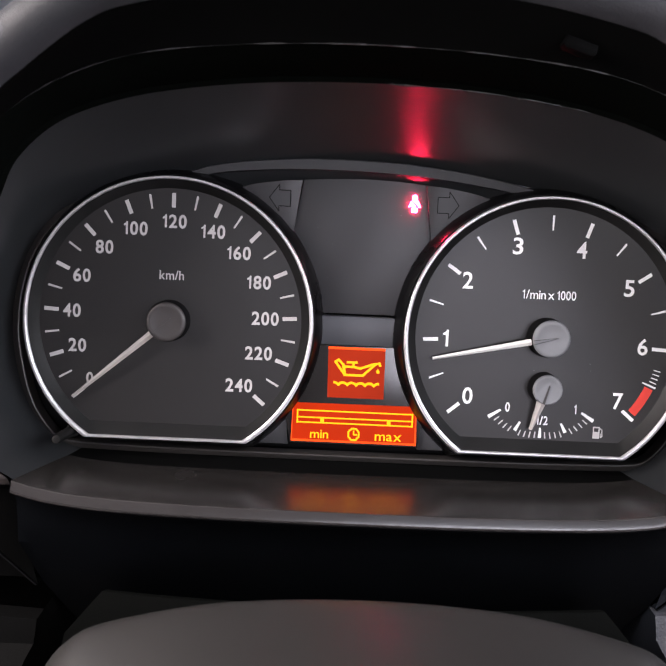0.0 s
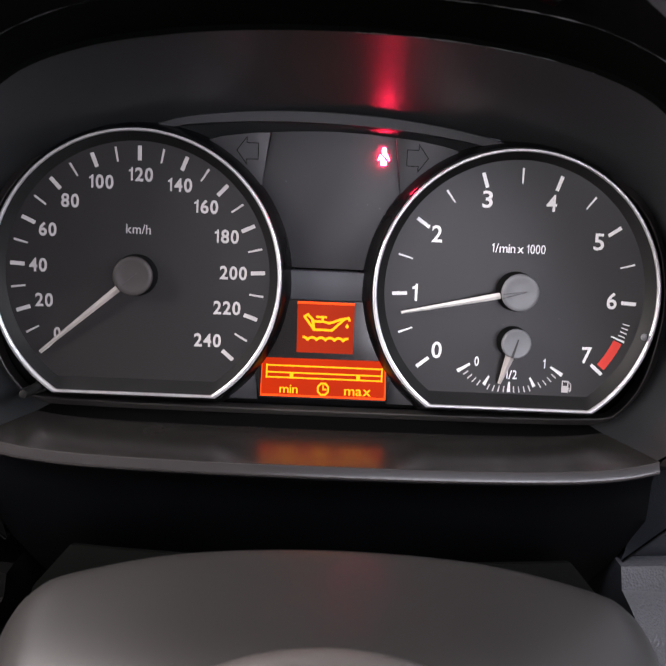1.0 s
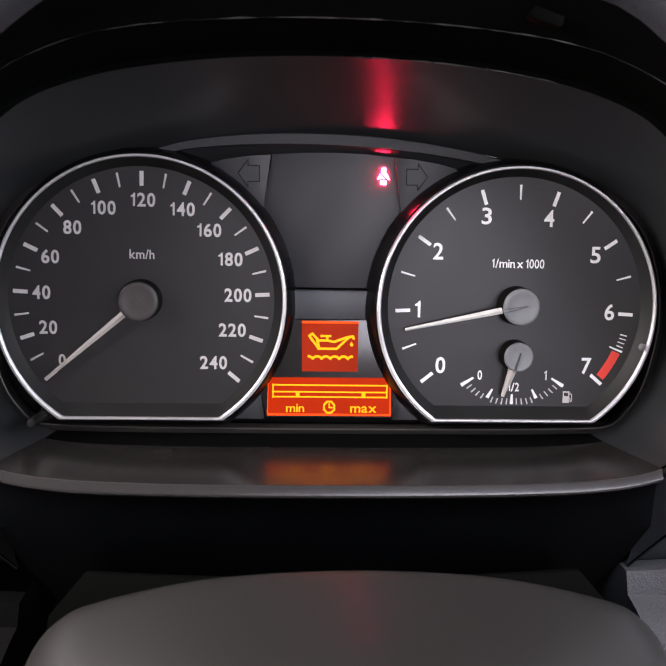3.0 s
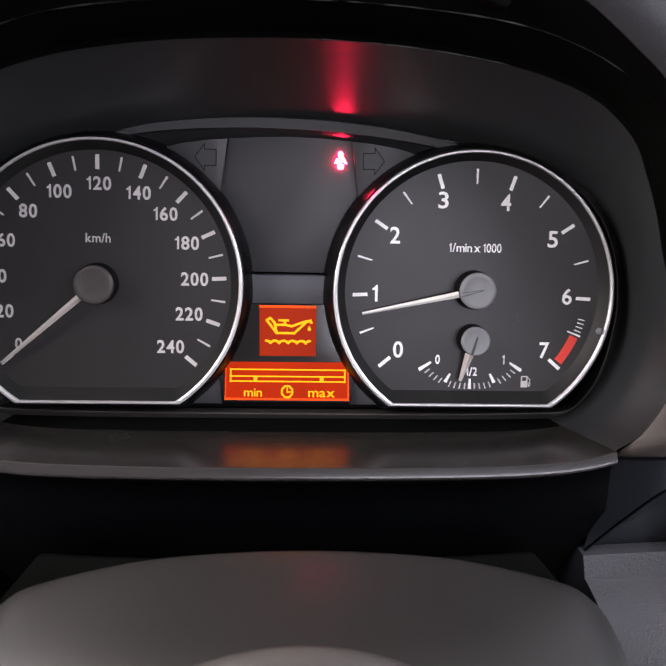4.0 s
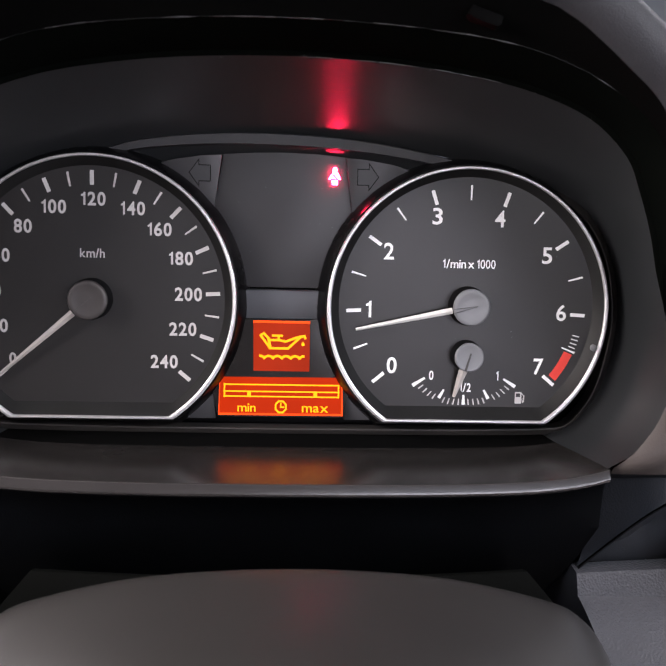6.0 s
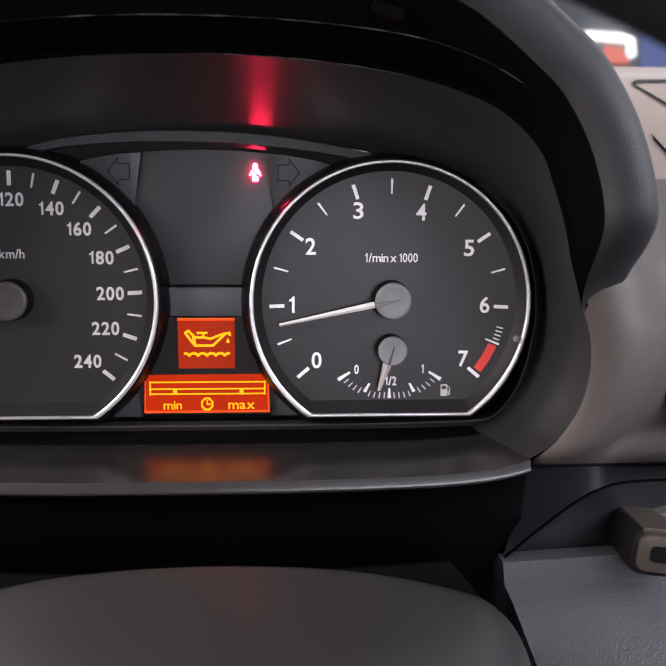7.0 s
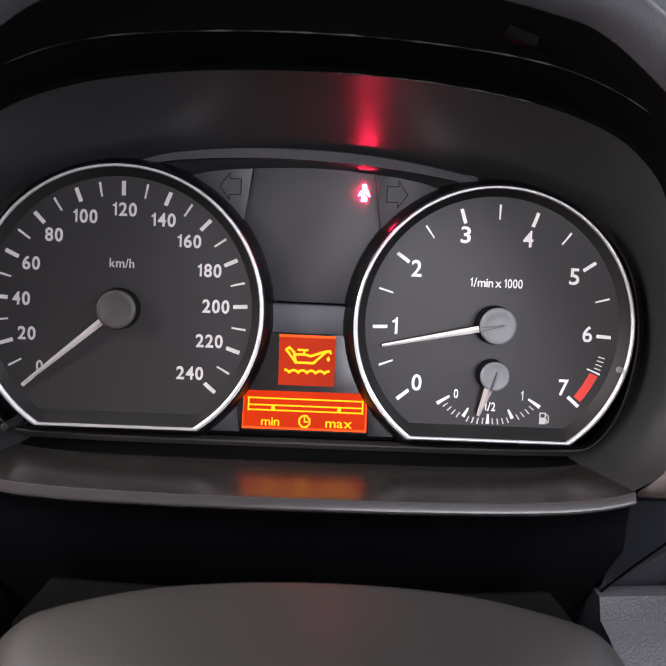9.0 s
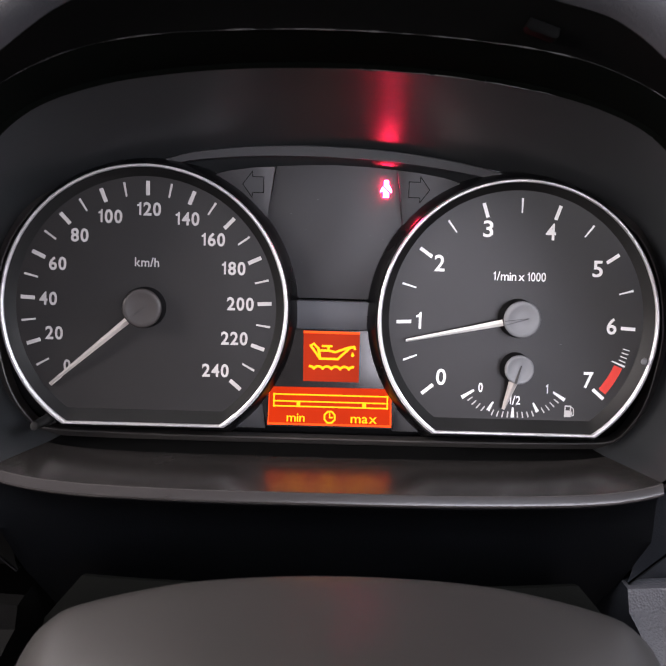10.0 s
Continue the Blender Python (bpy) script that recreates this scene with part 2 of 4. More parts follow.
def smooth_line(points, n):
    """n points at even steps along a Catmull-Rom curve through the given (x, z)."""
    p = [np.array(q, float) for q in points]
    p = [2 * p[0] - p[1]] + p + [2 * p[-1] - p[-2]]
    dense = []
    for i in range(1, len(p) - 2):
        for s in np.linspace(0, 1, 24, endpoint=False):
            a, b, c, d = p[i - 1:i + 3]
            dense.append(0.5 * (2 * b + (c - a) * s + (2 * a - 5 * b + 4 * c - d) * s * s + (3 * b - a - 3 * c + d) * s ** 3))
    dense.append(p[-2])
    dense = np.array(dense)
    run = np.concatenate([[0], np.cumsum(np.linalg.norm(np.diff(dense, axis=0), axis=1))])
    at = np.linspace(0, run[-1], n)
    return [tuple(np.interp(s, run, dense[:, k]) for k in range(dense.shape[1])) for s in at]


def mirrored(half):
    """A right half from the bottom up to the middle, carried over to the left."""
    return list(half) + [(-x, z) for x, z in reversed(half[:-1])]


def stroke(points, width):
    """Joined quads that draw an open line of a given width, as shapes for prism()."""
    out = []
    for (x0, z0), (x1, z1) in zip(points, points[1:]):
        d = math.hypot(x1 - x0, z1 - z0)
        nx, nz = -(z1 - z0) / d * width / 2, (x1 - x0) / d * width / 2
        ex, ez = (x1 - x0) / d * width * 0.3, (z1 - z0) / d * width * 0.3
        out.append([(x0 - ex + nx, z0 - ez + nz), (x1 + ex + nx, z1 + ez + nz), (x1 + ex - nx, z1 + ez - nz), (x0 - ex - nx, z0 - ez - nz)])
    return out


FIGURE_ONE = [(0.60, 0.0), (0.60, 1.0), (0.44, 1.0), (0.36, 0.88), (0.14, 0.80), (0.14, 0.68), (0.38, 0.70), (0.38, 0.0)]
GLYPHS = {}


def glyph(ch, bold):
    """Flat character scaled to a height of 1 (figures and capitals): vertices, faces, width."""
    if (ch, bold) in GLYPHS:
        return GLYPHS[ch, bold]
    if ch == "1":
        out = ([(x * 0.62, z) for x, z in FIGURE_ONE], [tuple(range(len(FIGURE_ONE)))[::-1]], 0.42)
    else:
        cu = bpy.data.curves.new("glyph", "FONT")
        cu.body, cu.offset, cu.resolution_u = ch, bold, 4
        ob = bpy.data.objects.new("glyph", cu)
        scene.collection.objects.link(ob)
        me = bpy.data.meshes.new_from_object(ob.evaluated_get(bpy.context.evaluated_depsgraph_get()))
        bpy.data.objects.remove(ob)
        bpy.data.curves.remove(cu)
        xs = [v.co.x for v in me.vertices]
        k = 1 / 0.70
        left = min(xs)
        wide = (max(xs) - left) * k
        s = 0.56 / wide if ch.isdigit() else 1.0
        out = ([((v.co.x - left) * k * s, v.co.y * k) for v in me.vertices], [tuple(p.vertices) for p in me.polygons], wide * s)
        bpy.data.meshes.remove(me)
    GLYPHS[ch, bold] = out
    return out


def lettering(name, body, cx, cz, height, y, mat, parent, widen=1.0, bold=0.026, gap=0.10):
    """Printed characters with the built-in font, centred at (cx, cz)."""
    verts, faces, x = [], [], 0.0
    for ch in body:
        if ch == " ":
            x += 0.16
            continue
        vs, fs, wide = glyph(ch, bold)
        faces += [tuple(i + len(verts) for i in f) for f in fs]
        verts += [(x + a, b) for a, b in vs]
        x += wide + gap
    mx, lo, hi = (x - gap) / 2, min(v[1] for v in verts), max(v[1] for v in verts)
    k = height / (hi - lo)
    me = bpy.data.meshes.new(name)
    me.from_pydata([(cx + (a - mx) * k * widen, y, cz + (b - (lo + hi) / 2) * k) for a, b in verts], [], faces)
    me.materials.append(mat)
    ob = new(name, me)
    ob.parent = parent
    return ob

# ---- curves of the surround ----
N = 121
EDGE_HALF = [(0.1150, -0.0537), (0.1232, -0.0488), (0.1292, -0.0415), (0.1332, -0.0340), (0.1356, -0.0230), (0.1354, -0.0110), (0.1320, 0.0000), (0.1275, 0.0150),
             (0.1246, 0.0280), (0.1200, 0.0420), (0.1146, 0.0538), (0.1010, 0.0660), (0.0800, 0.0742), (0.0564, 0.0788), (0.0306, 0.0815), (0.0, 0.0825)]
INNER_HALF = [(0.1000, -0.0500), (0.1090, -0.0465), (0.1180, -0.0380), (0.1240, -0.0270), (0.1275, -0.0120), (0.1275, 0.0060), (0.1220, 0.0240), (0.1100, 0.0385),
              (0.0826, 0.0490), (0.0655, 0.0538), (0.0485, 0.0567), (0.0314, 0.0592), (0.0144, 0.0609), (0.0, 0.0614)]
RIDGE_HALF = [(0.1322, -0.0016), (0.1290, 0.0070), (0.1258, 0.0170), (0.1243, 0.0320), (0.1231, 0.0430), (0.1198, 0.0564), (0.1125, 0.0655), (0.1000, 0.0745), (0.0835, 0.0818), (0.0655, 0.0862),
              (0.0432, 0.0888), (0.0208, 0.0902), (0.0, 0.0906)]
HOOD_HALF = [(0.1326, -0.0014), (0.1318, 0.0060), (0.1307, 0.0140), (0.1298, 0.0235), (0.1288, 0.0340), (0.1266, 0.0440), (0.1220, 0.0560), (0.1140, 0.0690), (0.1050, 0.0775), (0.0950, 0.0860),
             (0.0860, 0.0925), (0.0740, 0.0975), (0.0400, 0.1040), (0.0, 0.1060)]
EDGE = smooth_line(mirrored(EDGE_HALF), N)
INNER = smooth_line(mirrored(INNER_HALF), N)
EDGE_TOP = smooth_line(mirrored([p for p in EDGE_HALF if p[1] >= 0]), N)
RIDGE = smooth_line(mirrored(RIDGE_HALF), N)
HOOD = smooth_line(mirrored(HOOD_HALF), N)


def outward(line, d):
    """The same line moved outwards by d."""
    out = []
    for i, (x, z) in enumerate(line):
        a, b = line[max(0, i - 1)], line[min(len(line) - 1, i + 1)]
        tx, tz = b[0] - a[0], b[1] - a[1]
        k = math.hypot(tx, tz)
        out.append((x + tz / k * d, z - tx / k * d))
    return out


def at_y(line, y):
    return [(x, y, z) for x, z in line]


def between(a, b, s):
    return [(p[0] * (1 - s) + q[0] * s, p[1] * (1 - s) + q[1] * s) for p, q in zip(a, b)]


TUCK = [min(1.0, min(i, N - 1 - i) / 10) for i in range(N)]


def sunk(line, y):
    """A line of the lining, whose ends sink with the hood's."""
    return [(x, y * (q * q * (3 - 2 * q)) + (1 - q * q * (3 - 2 * q)) * -0.0304, z) for (x, z), q in zip(line, TUCK)]


# ---- bezel round the instruments ----
bezel = hood = thing("instrument_binnacle", "black plastic binnacle with grey grained hood over the dials", "binnacle")
part("upper_surround", loft([at_y(between(INNER, EDGE, 1.26 * u - 0.26 * u * u), 0.0060 - 0.0360 * u) for u in (0.0, 0.08, 0.16, 0.25, 0.35, 0.45, 0.55, 0.65, 0.75, 0.85, 0.93, 1.0)]), BEZEL, bezel)
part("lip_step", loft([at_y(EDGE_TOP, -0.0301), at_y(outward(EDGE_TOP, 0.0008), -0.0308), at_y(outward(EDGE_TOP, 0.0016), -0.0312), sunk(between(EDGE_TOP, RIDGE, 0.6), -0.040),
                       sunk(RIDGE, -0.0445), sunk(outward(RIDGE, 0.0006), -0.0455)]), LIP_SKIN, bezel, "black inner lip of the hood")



def bead(line, y, r, n=6):
    """A fine strip along a line, of uneven thickness so that its glints break up."""
    rows = []
    for i, (x, z) in enumerate(smooth_line(line, len(line) * 3)):
        rr = r * max(0.12, min(1.2, 0.55 + 1.5 * noise.noise((x * 160, z * 160, 3.7))))
        rows.append([(x + rr * math.cos(2 * math.pi * k / n) * 0.5, y + rr * math.sin(2 * math.pi * k / n), z + rr * math.cos(2 * math.pi * k / n)) for k in range(n)])
    return loft(rows, closed=True)


# Raised strips added only where the lip and ridge should glint.
part("lip_glint", bead(EDGE_TOP[36:63], -0.0303, 0.00022), BEAD, bezel, "glossy strip added for glints on the lip")
part("ridge_glint", bead(outward(RIDGE, 0.0004)[26:-22], -0.0456, 0.00022), BEAD, bezel, "glossy strip added for glints inside the hood")

# shelf below the dials
SHELF_X = np.linspace(-0.1150, 0.1150, 61)


def foot(y):
    """Where the surround's lower end lies at depth y: x and z."""
    u = (0.0060 - y) / 0.0360
    k = 1.26 * u - 0.26 * u * u
    return (INNER[0][0] + (EDGE[0][0] - INNER[0][0]) * k, INNER[0][1] + (EDGE[0][1] - INNER[0][1]) * k)


def shelf_row(y_mid, z_mid, y_end, z_end, x_end):
    return [(x / 0.115 * x_end, y_mid + (y_end - y_mid) * abs(x / 0.115) ** 3, z_mid + (z_end - z_mid) * (0.45 * abs(x / 0.115) ** 2.5 + 0.55 * abs(x / 0.115) ** 9)) for x in SHELF_X]


# The step's near-black colour stands in for the shade on it.
part("floor_step", loft([shelf_row(0.0060, -0.0500, 0.0060, -0.0495, 0.101), shelf_row(0.0030, -0.0508, 0.0030, -0.0500, 0.102), shelf_row(0.0005, -0.0550, -0.0030, *foot(-0.0030)[::-1])]), LINING_SHADE, bezel)
part("shelf", loft([shelf_row(y_mid, z_mid, y_end, *foot(y_end)[::-1]) for y_mid, z_mid, y_end in ((0.0005, -0.0550, -0.0030), (-0.0020, -0.0553, -0.0060), (-0.0110, -0.0565, -0.0138), (-0.0200, -0.0581, -0.0228))] + [shelf_row(-0.0300, -0.0603, -0.0310, -0.0537, 0.1152)]), SHELF, bezel)
LIP, heading = [(-0.0300, -0.0602)], 0.0
for turn_by, run in [(11.5, 0.00016)] * 6 + [(1.5, 0.0007)] * 4 + [(12.0, 0.00022)] * 6:
    heading += radians(turn_by)
    LIP.append((LIP[-1][0] - run * math.cos(heading), LIP[-1][1] - run * math.sin(heading)))
part("front_edge", loft([shelf_row(-0.0300, -0.0603, -0.0310, -0.0537, 0.1152)] + [shelf_row(y, z, y - 0.0010, z + 0.0066, 0.1152) for y, z in LIP] + [shelf_row(-0.0290, -0.0656, -0.0300, -0.0589, 0.1145)]), RIM, bezel, "satin front edge, lighter than the shelf")
# The shadow under the shelf is put into the apron's near-black colour.
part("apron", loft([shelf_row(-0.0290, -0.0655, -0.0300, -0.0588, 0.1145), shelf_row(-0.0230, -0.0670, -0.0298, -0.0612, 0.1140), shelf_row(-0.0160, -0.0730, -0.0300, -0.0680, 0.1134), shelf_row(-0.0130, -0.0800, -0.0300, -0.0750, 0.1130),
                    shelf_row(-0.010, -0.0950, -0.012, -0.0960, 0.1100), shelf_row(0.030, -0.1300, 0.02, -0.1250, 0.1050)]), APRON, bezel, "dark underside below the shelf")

# ---- hood over the instruments ----
WIDE = [1.34 - 0.10 * abs(math.sin(math.pi * i / (N - 1))) for i in range(N)]


def hood_row(d, y):
    """A line on the hood's rolled edge; its ends taper and sink into the dash."""
    far = outward(HOOD, 1.0)
    out = []
    for (x, z), (fx, fz), w, k in zip(HOOD, far, WIDE, TUCK):
        k = k * k * (3 - 2 * k)
        dd = d * w * (0.45 + 0.55 * k ** 0.3) if d > 0 else d
        out.append((x + (fx - x) * dd, y * k + (1 - k) * (-0.0306 + 0.30 * max(0.0, d)), z + (fz - z) * dd))
    return out


part("lining", loft([sunk(outward(RIDGE, 0.0006), -0.0455), sunk(between(RIDGE, HOOD, 0.25), -0.0475), sunk(between(RIDGE, HOOD, 0.7), -0.0540), hood_row(-0.0010, -0.0570)]), LINING_SHADE, hood, "black lining inside the hood")
part("skin", loft([hood_row(d, y) for d, y in ((-0.0010, -0.0570), (0.0004, -0.0592), (0.0024, -0.0611), (0.0050, -0.0620), (0.0078, -0.0616), (0.0104, -0.0596), (0.0126, -0.0560), (0.0142, -0.0505), (0.0155, -0.0420), (0.0165, -0.0200), (0.0150, 0.0300), (0.0080, 0.1500))]), LEATHER, hood)

part("lining_clip", placed(prism([(-0.0052, -0.0012), (-0.0040, -0.0020), (0.0044, -0.0020), (0.0054, -0.0010), (0.0050, 0.0018), (-0.0048, 0.0018)], -0.0016, 0.0030, 0.0006), Matrix.Translation((0.0600, -0.0525, 0.0918)) @ Matrix.Rotation(radians(18), 4, "Y")), CLIP, hood, "small dark clip in the lining")

# ---- instrument cluster ----
cluster = thing("instrument_cluster", "car instrument cluster with two chrome-ringed dials and lit orange display", "instrument cluster")
part("back_plate", prism(smooth_line(mirrored(INNER_HALF), 81), 0.0130, 0.0160), SHADOW_GAP, cluster)
DIAL_R, FACE_Y = 0.0518, 0.0


def cut_circle(cx, cz, r, z_cut, n=96):
    """A circle cut off flat at the bottom, from the right corner over the top to the left corner."""
    a = math.acos(max(-1.0, min(1.0, -(z_cut - cz) / r))) if z_cut > cz - r else 0.0
    lim = math.pi - a
    pts = [(cx + r * math.sin(lim * (1 - 2 * i / n)), cz + r * math.cos(lim * (1 - 2 * i / n))) for i in range(n + 1)]
    base = [(cx + (pts[-1][0] - cx) * (1 - 2 * i / 16), z_cut) for i in range(1, 16)]
    return pts + base


def ringed(cx, cz, stations):
    """Closed loops of cut circles: (radius, cut, y)."""
    return [[(x, y, z) for x, z in cut_circle(cx, cz, r, cut)] for r, cut, y in stations]


def dial(name, cx, cz, grow, drop):
    face = part(name + "_face", prism(cut_circle(cx, cz, 0.0490, -0.0390), FACE_Y, FACE_Y + 0.0015), FACE, cluster)
    g = grow
    part(name + "_well", loft(ringed(cx, cz, [(0.0504 + g, -0.0427, -0.0041), (0.0490 + g, -0.0406, -0.0020), (0.0474 + g * 0.6, -0.0381, 0.0002)]), closed=True), WELL, cluster, "matt black wall of the dial")
    part(name + "_ring", loft([[(x, y, z) for x, z in cut_circle(cx, cz - drop + up, r + g, cut)] for r, cut, y, up in
                               ((0.0503, -0.0426, -0.0040, 0.0004), (0.0504, -0.0427, -0.0046, 0.0004), (0.0507, -0.0429, -0.00492, 0.0003), (0.0511, -0.0432, -0.0050, 0.0002), (0.0515, -0.0434, -0.00492, 0.0001), (0.0518, -0.0437, -0.0046, 0.0),
                                (0.0519, -0.0438, -0.0020, 0.0))], closed=True), CHROME, cluster, "satin chrome ring")
    part(name + "_tube", loft(ringed(cx, cz - drop, [(0.0519 + g, -0.0439, -0.0026), (0.0525 + g, -0.0443, -0.0027), (0.0531 + g, -0.0448, -0.0016), (0.0544 + g, -0.0460, 0.0022), (0.0556 + g, -0.0472, 0.0070), (0.0562 + g, -0.0478, 0.0110)]), closed=True), TUBE, cluster, "gloss black outer wall")
    return face


def tick(face, cx, cz, deg, r0, r1, w0, w1, mat):
    a = radians(deg)
    s, c = math.sin(a), math.cos(a)
    shape = [(cx + r * s + k * c, cz + r * c - k * s) for r, k in ((r0, -w0 / 2), (r1, -w1 / 2), (r1, w1 / 2), (r0, w0 / 2))]
    return part("tick", prism(shape, FACE_Y - 0.00015, FACE_Y + 0.0002), mat, face, smooth=False)


SX, TX = -0.0690, 0.0690
s_face = dial("speedometer", SX, 0.0, 0.0007, 0.0004)
t_face = dial("tachometer", TX, -0.0005, 0.0006, 0.0008)

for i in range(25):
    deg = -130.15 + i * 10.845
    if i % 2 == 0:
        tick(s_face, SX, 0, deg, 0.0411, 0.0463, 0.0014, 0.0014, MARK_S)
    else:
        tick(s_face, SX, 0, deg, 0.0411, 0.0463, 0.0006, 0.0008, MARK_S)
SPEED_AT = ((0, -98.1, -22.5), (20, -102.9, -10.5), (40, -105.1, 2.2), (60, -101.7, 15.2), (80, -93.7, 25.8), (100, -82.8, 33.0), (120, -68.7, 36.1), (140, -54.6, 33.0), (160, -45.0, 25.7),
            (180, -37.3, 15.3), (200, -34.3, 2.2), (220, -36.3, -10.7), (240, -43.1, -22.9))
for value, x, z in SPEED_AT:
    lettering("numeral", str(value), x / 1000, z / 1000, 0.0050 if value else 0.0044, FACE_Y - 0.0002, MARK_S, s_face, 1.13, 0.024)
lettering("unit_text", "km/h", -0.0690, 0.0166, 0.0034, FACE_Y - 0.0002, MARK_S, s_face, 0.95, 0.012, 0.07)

for i in range(15):
    deg = -129.85 + i * 18.58
    if i % 2 == 0:
        tick(t_face, TX, -0.0005, deg, 0.0396, 0.0451, 0.0013, 0.0013, MARK)
    else:
        tick(t_face, TX, -0.0005, deg, 0.0396, 0.0451, 0.0005, 0.0008, MARK)
for deg in (103.7, 105.7, 107.7, 109.7):
    tick(t_face, TX, -0.0005, deg, 0.0420, 0.0446, 0.0004, 0.0004, MARK)
red = [(TX + r * math.sin(radians(d)), -0.0005 + r * math.cos(radians(d))) for r, ds in ((0.0445, range(113, 129)), (0.0412, range(128, 112, -1))) for d in ds]
part("red_zone", prism(red, FACE_Y - 0.00015, FACE_Y + 0.0002), RED_PRINT, t_face, "red printed rev limit arc", smooth=False)
REV_AT = ((0, 41.5, -22.9), (1, 32.1, -1.9), (2, 39.2, 19.7), (3, 56.8, 32.9), (4, 80.2, 32.5), (5, 98.5, 19.3), (6, 105.0, -2.0), (7, 97.3, -22.6))
for value, x, z in REV_AT:
    lettering("numeral", str(value), x / 1000, z / 1000, 0.0062, FACE_Y - 0.0002, MARK, t_face, 1.14, 0.017)
lettering("unit_text", "1/min x 1000", 0.0692, 0.0156, 0.0034, FACE_Y - 0.0002, MARK, t_face, 0.95, 0.012, 0.07)

# fuel scale at the foot of the tachometer
FX, FZ = 0.0692, -0.0180
for i in range(21):
    deg = 180 + 57.5 - i * 5.75
    if i in (0, 20):
        tick(t_face, FX, FZ, deg, 0.0178, 0.0232, 0.0008, 0.0014, MARK)
    elif i in (5, 10, 15):
        tick(t_face, FX, FZ, deg, 0.0158, 0.0196, 0.0007, 0.0013, MARK)
    else:
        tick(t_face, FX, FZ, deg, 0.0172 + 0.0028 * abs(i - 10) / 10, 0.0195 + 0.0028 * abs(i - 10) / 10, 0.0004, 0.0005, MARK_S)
for body, x, z, h in (("0", 56.6, -26.5, 0.0036), ("1/2", 69.6, -31.0, 0.0034), ("1", 81.7, -26.3, 0.0036)):
    lettering("numeral", body, x / 1000, z / 1000, h, FACE_Y - 0.0002, MARK, t_face, 0.9, 0.02, 0.06)
PX, PZ = 0.0902, -0.0347
pump = [[(PX - 0.0013, PZ - 0.0022), (PX + 0.0012, PZ - 0.0022), (PX + 0.0012, PZ + 0.0003), (PX - 0.0013, PZ + 0.0003)], [(PX - 0.0013, PZ + 0.0017), (PX + 0.0012, PZ + 0.0017), (PX + 0.0012, PZ + 0.0022), (PX - 0.0013, PZ + 0.0022)],
        [(PX - 0.0013, PZ + 0.0003), (PX - 0.0009, PZ + 0.0003), (PX - 0.0009, PZ + 0.0017), (PX - 0.0013, PZ + 0.0017)], [(PX + 0.0008, PZ + 0.0003), (PX + 0.0012, PZ + 0.0003), (PX + 0.0012, PZ + 0.0017), (PX + 0.0008, PZ + 0.0017)]]
pump += stroke([(PX + 0.0013, PZ + 0.0016), (PX + 0.0021, PZ + 0.0009), (PX + 0.0022, PZ - 0.0014), (PX + 0.0017, PZ - 0.0018), (PX + 0.0015, PZ - 0.0004)], 0.0003)
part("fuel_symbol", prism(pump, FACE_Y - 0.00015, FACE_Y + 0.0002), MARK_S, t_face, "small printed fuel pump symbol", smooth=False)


def needle(name, cx, cz, deg, r0, r1, w0, w1, y0, y1, mat):
    """Tapered pointer with a raised spine, sloping down to its tip."""
    a = radians(deg)
    s, c = math.sin(a), math.cos(a)
    bm = bmesh.new()
    sections = []
    for f in (0.0, 0.5, 1.0):
        r, w, y = r0 + (r1 - r0) * f, w0 + (w1 - w0) * f, y0 + (y1 - y0) * f
        sections.append([bm.verts.new((cx + r * s + k * c, yy, cz + r * c - k * s)) for k, yy in ((-w / 2, y + 0.0012), (-w / 2, y + 0.0002), (0, y - 0.0004), (w / 2, y + 0.0002), (w / 2, y + 0.0012))])
    for p, q in zip(sections, sections[1:]):
        for i in range(5):
            bm.faces.new((p[i], p[(i + 1) % 5], q[(i + 1) % 5], q[i]))
    bm.faces.new(sections[0])
    bm.faces.new(sections[-1][::-1])
    return part(name, bm, mat, cluster, smooth=False)


def hub(name, cx, cz, r, y_top, mat, deg, grooves):
    """Round cap on a black base, with the moulded grooves of its pointer."""
    part(name + "_base", lathe(cx, cz, [(r * 1.07, 0.0), (r * 1.05, y_top * 0.5), (r * 1.0, y_top + 0.0012), (r * 0.98, y_top + 0.0008)]), SHADOW_GAP, cluster, "black side of the needle hub")
    cap = part(name, lathe(cx, cz, [(r, y_top + 0.0012), (r * 1.0, y_top + 0.0006), (r * 0.965, y_top + 0.0001), (r * 0.92, y_top - 0.0001), (r * 0.74, y_top - 0.0001), (r * 0.70, y_top), (r * 0.3, y_top - 0.0001), (r * 0.05, y_top - 0.0001)]), mat, cluster, "round grey needle cap")
    a = radians(deg)
    s, c = math.sin(a), math.cos(a)
    for w0, w1, g in grooves:
        shape = [(cx + q * s + k * c, cz + q * c - k * s) for q, k in ((-r * 0.32, w0 - g * 0.6), (r * 0.97, w1 - g), (r * 0.97, w1 + g), (-r * 0.32, w0 + g * 0.6))]
        part("groove", prism(shape, y_top - 0.00035, y_top + 0.0004), GROOVE, cap, "dark moulded groove", smooth=False)
    return cap


S_DEG, T_DEG, F_DEG = 229.6, 257.4, 195.5
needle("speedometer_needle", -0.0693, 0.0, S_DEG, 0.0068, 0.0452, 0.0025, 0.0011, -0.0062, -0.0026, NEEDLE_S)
hub("speedometer_cap", -0.0693, 0.0, 0.0071, -0.0082, CAP_SHADED, S_DEG, ((0.0, 0.0, 0.00016),))
needle("tachometer_needle", 0.0693, 0.0, T_DEG, 0.0062, 0.0428, 0.0023, 0.0010, -0.0062, -0.0030, NEEDLE)
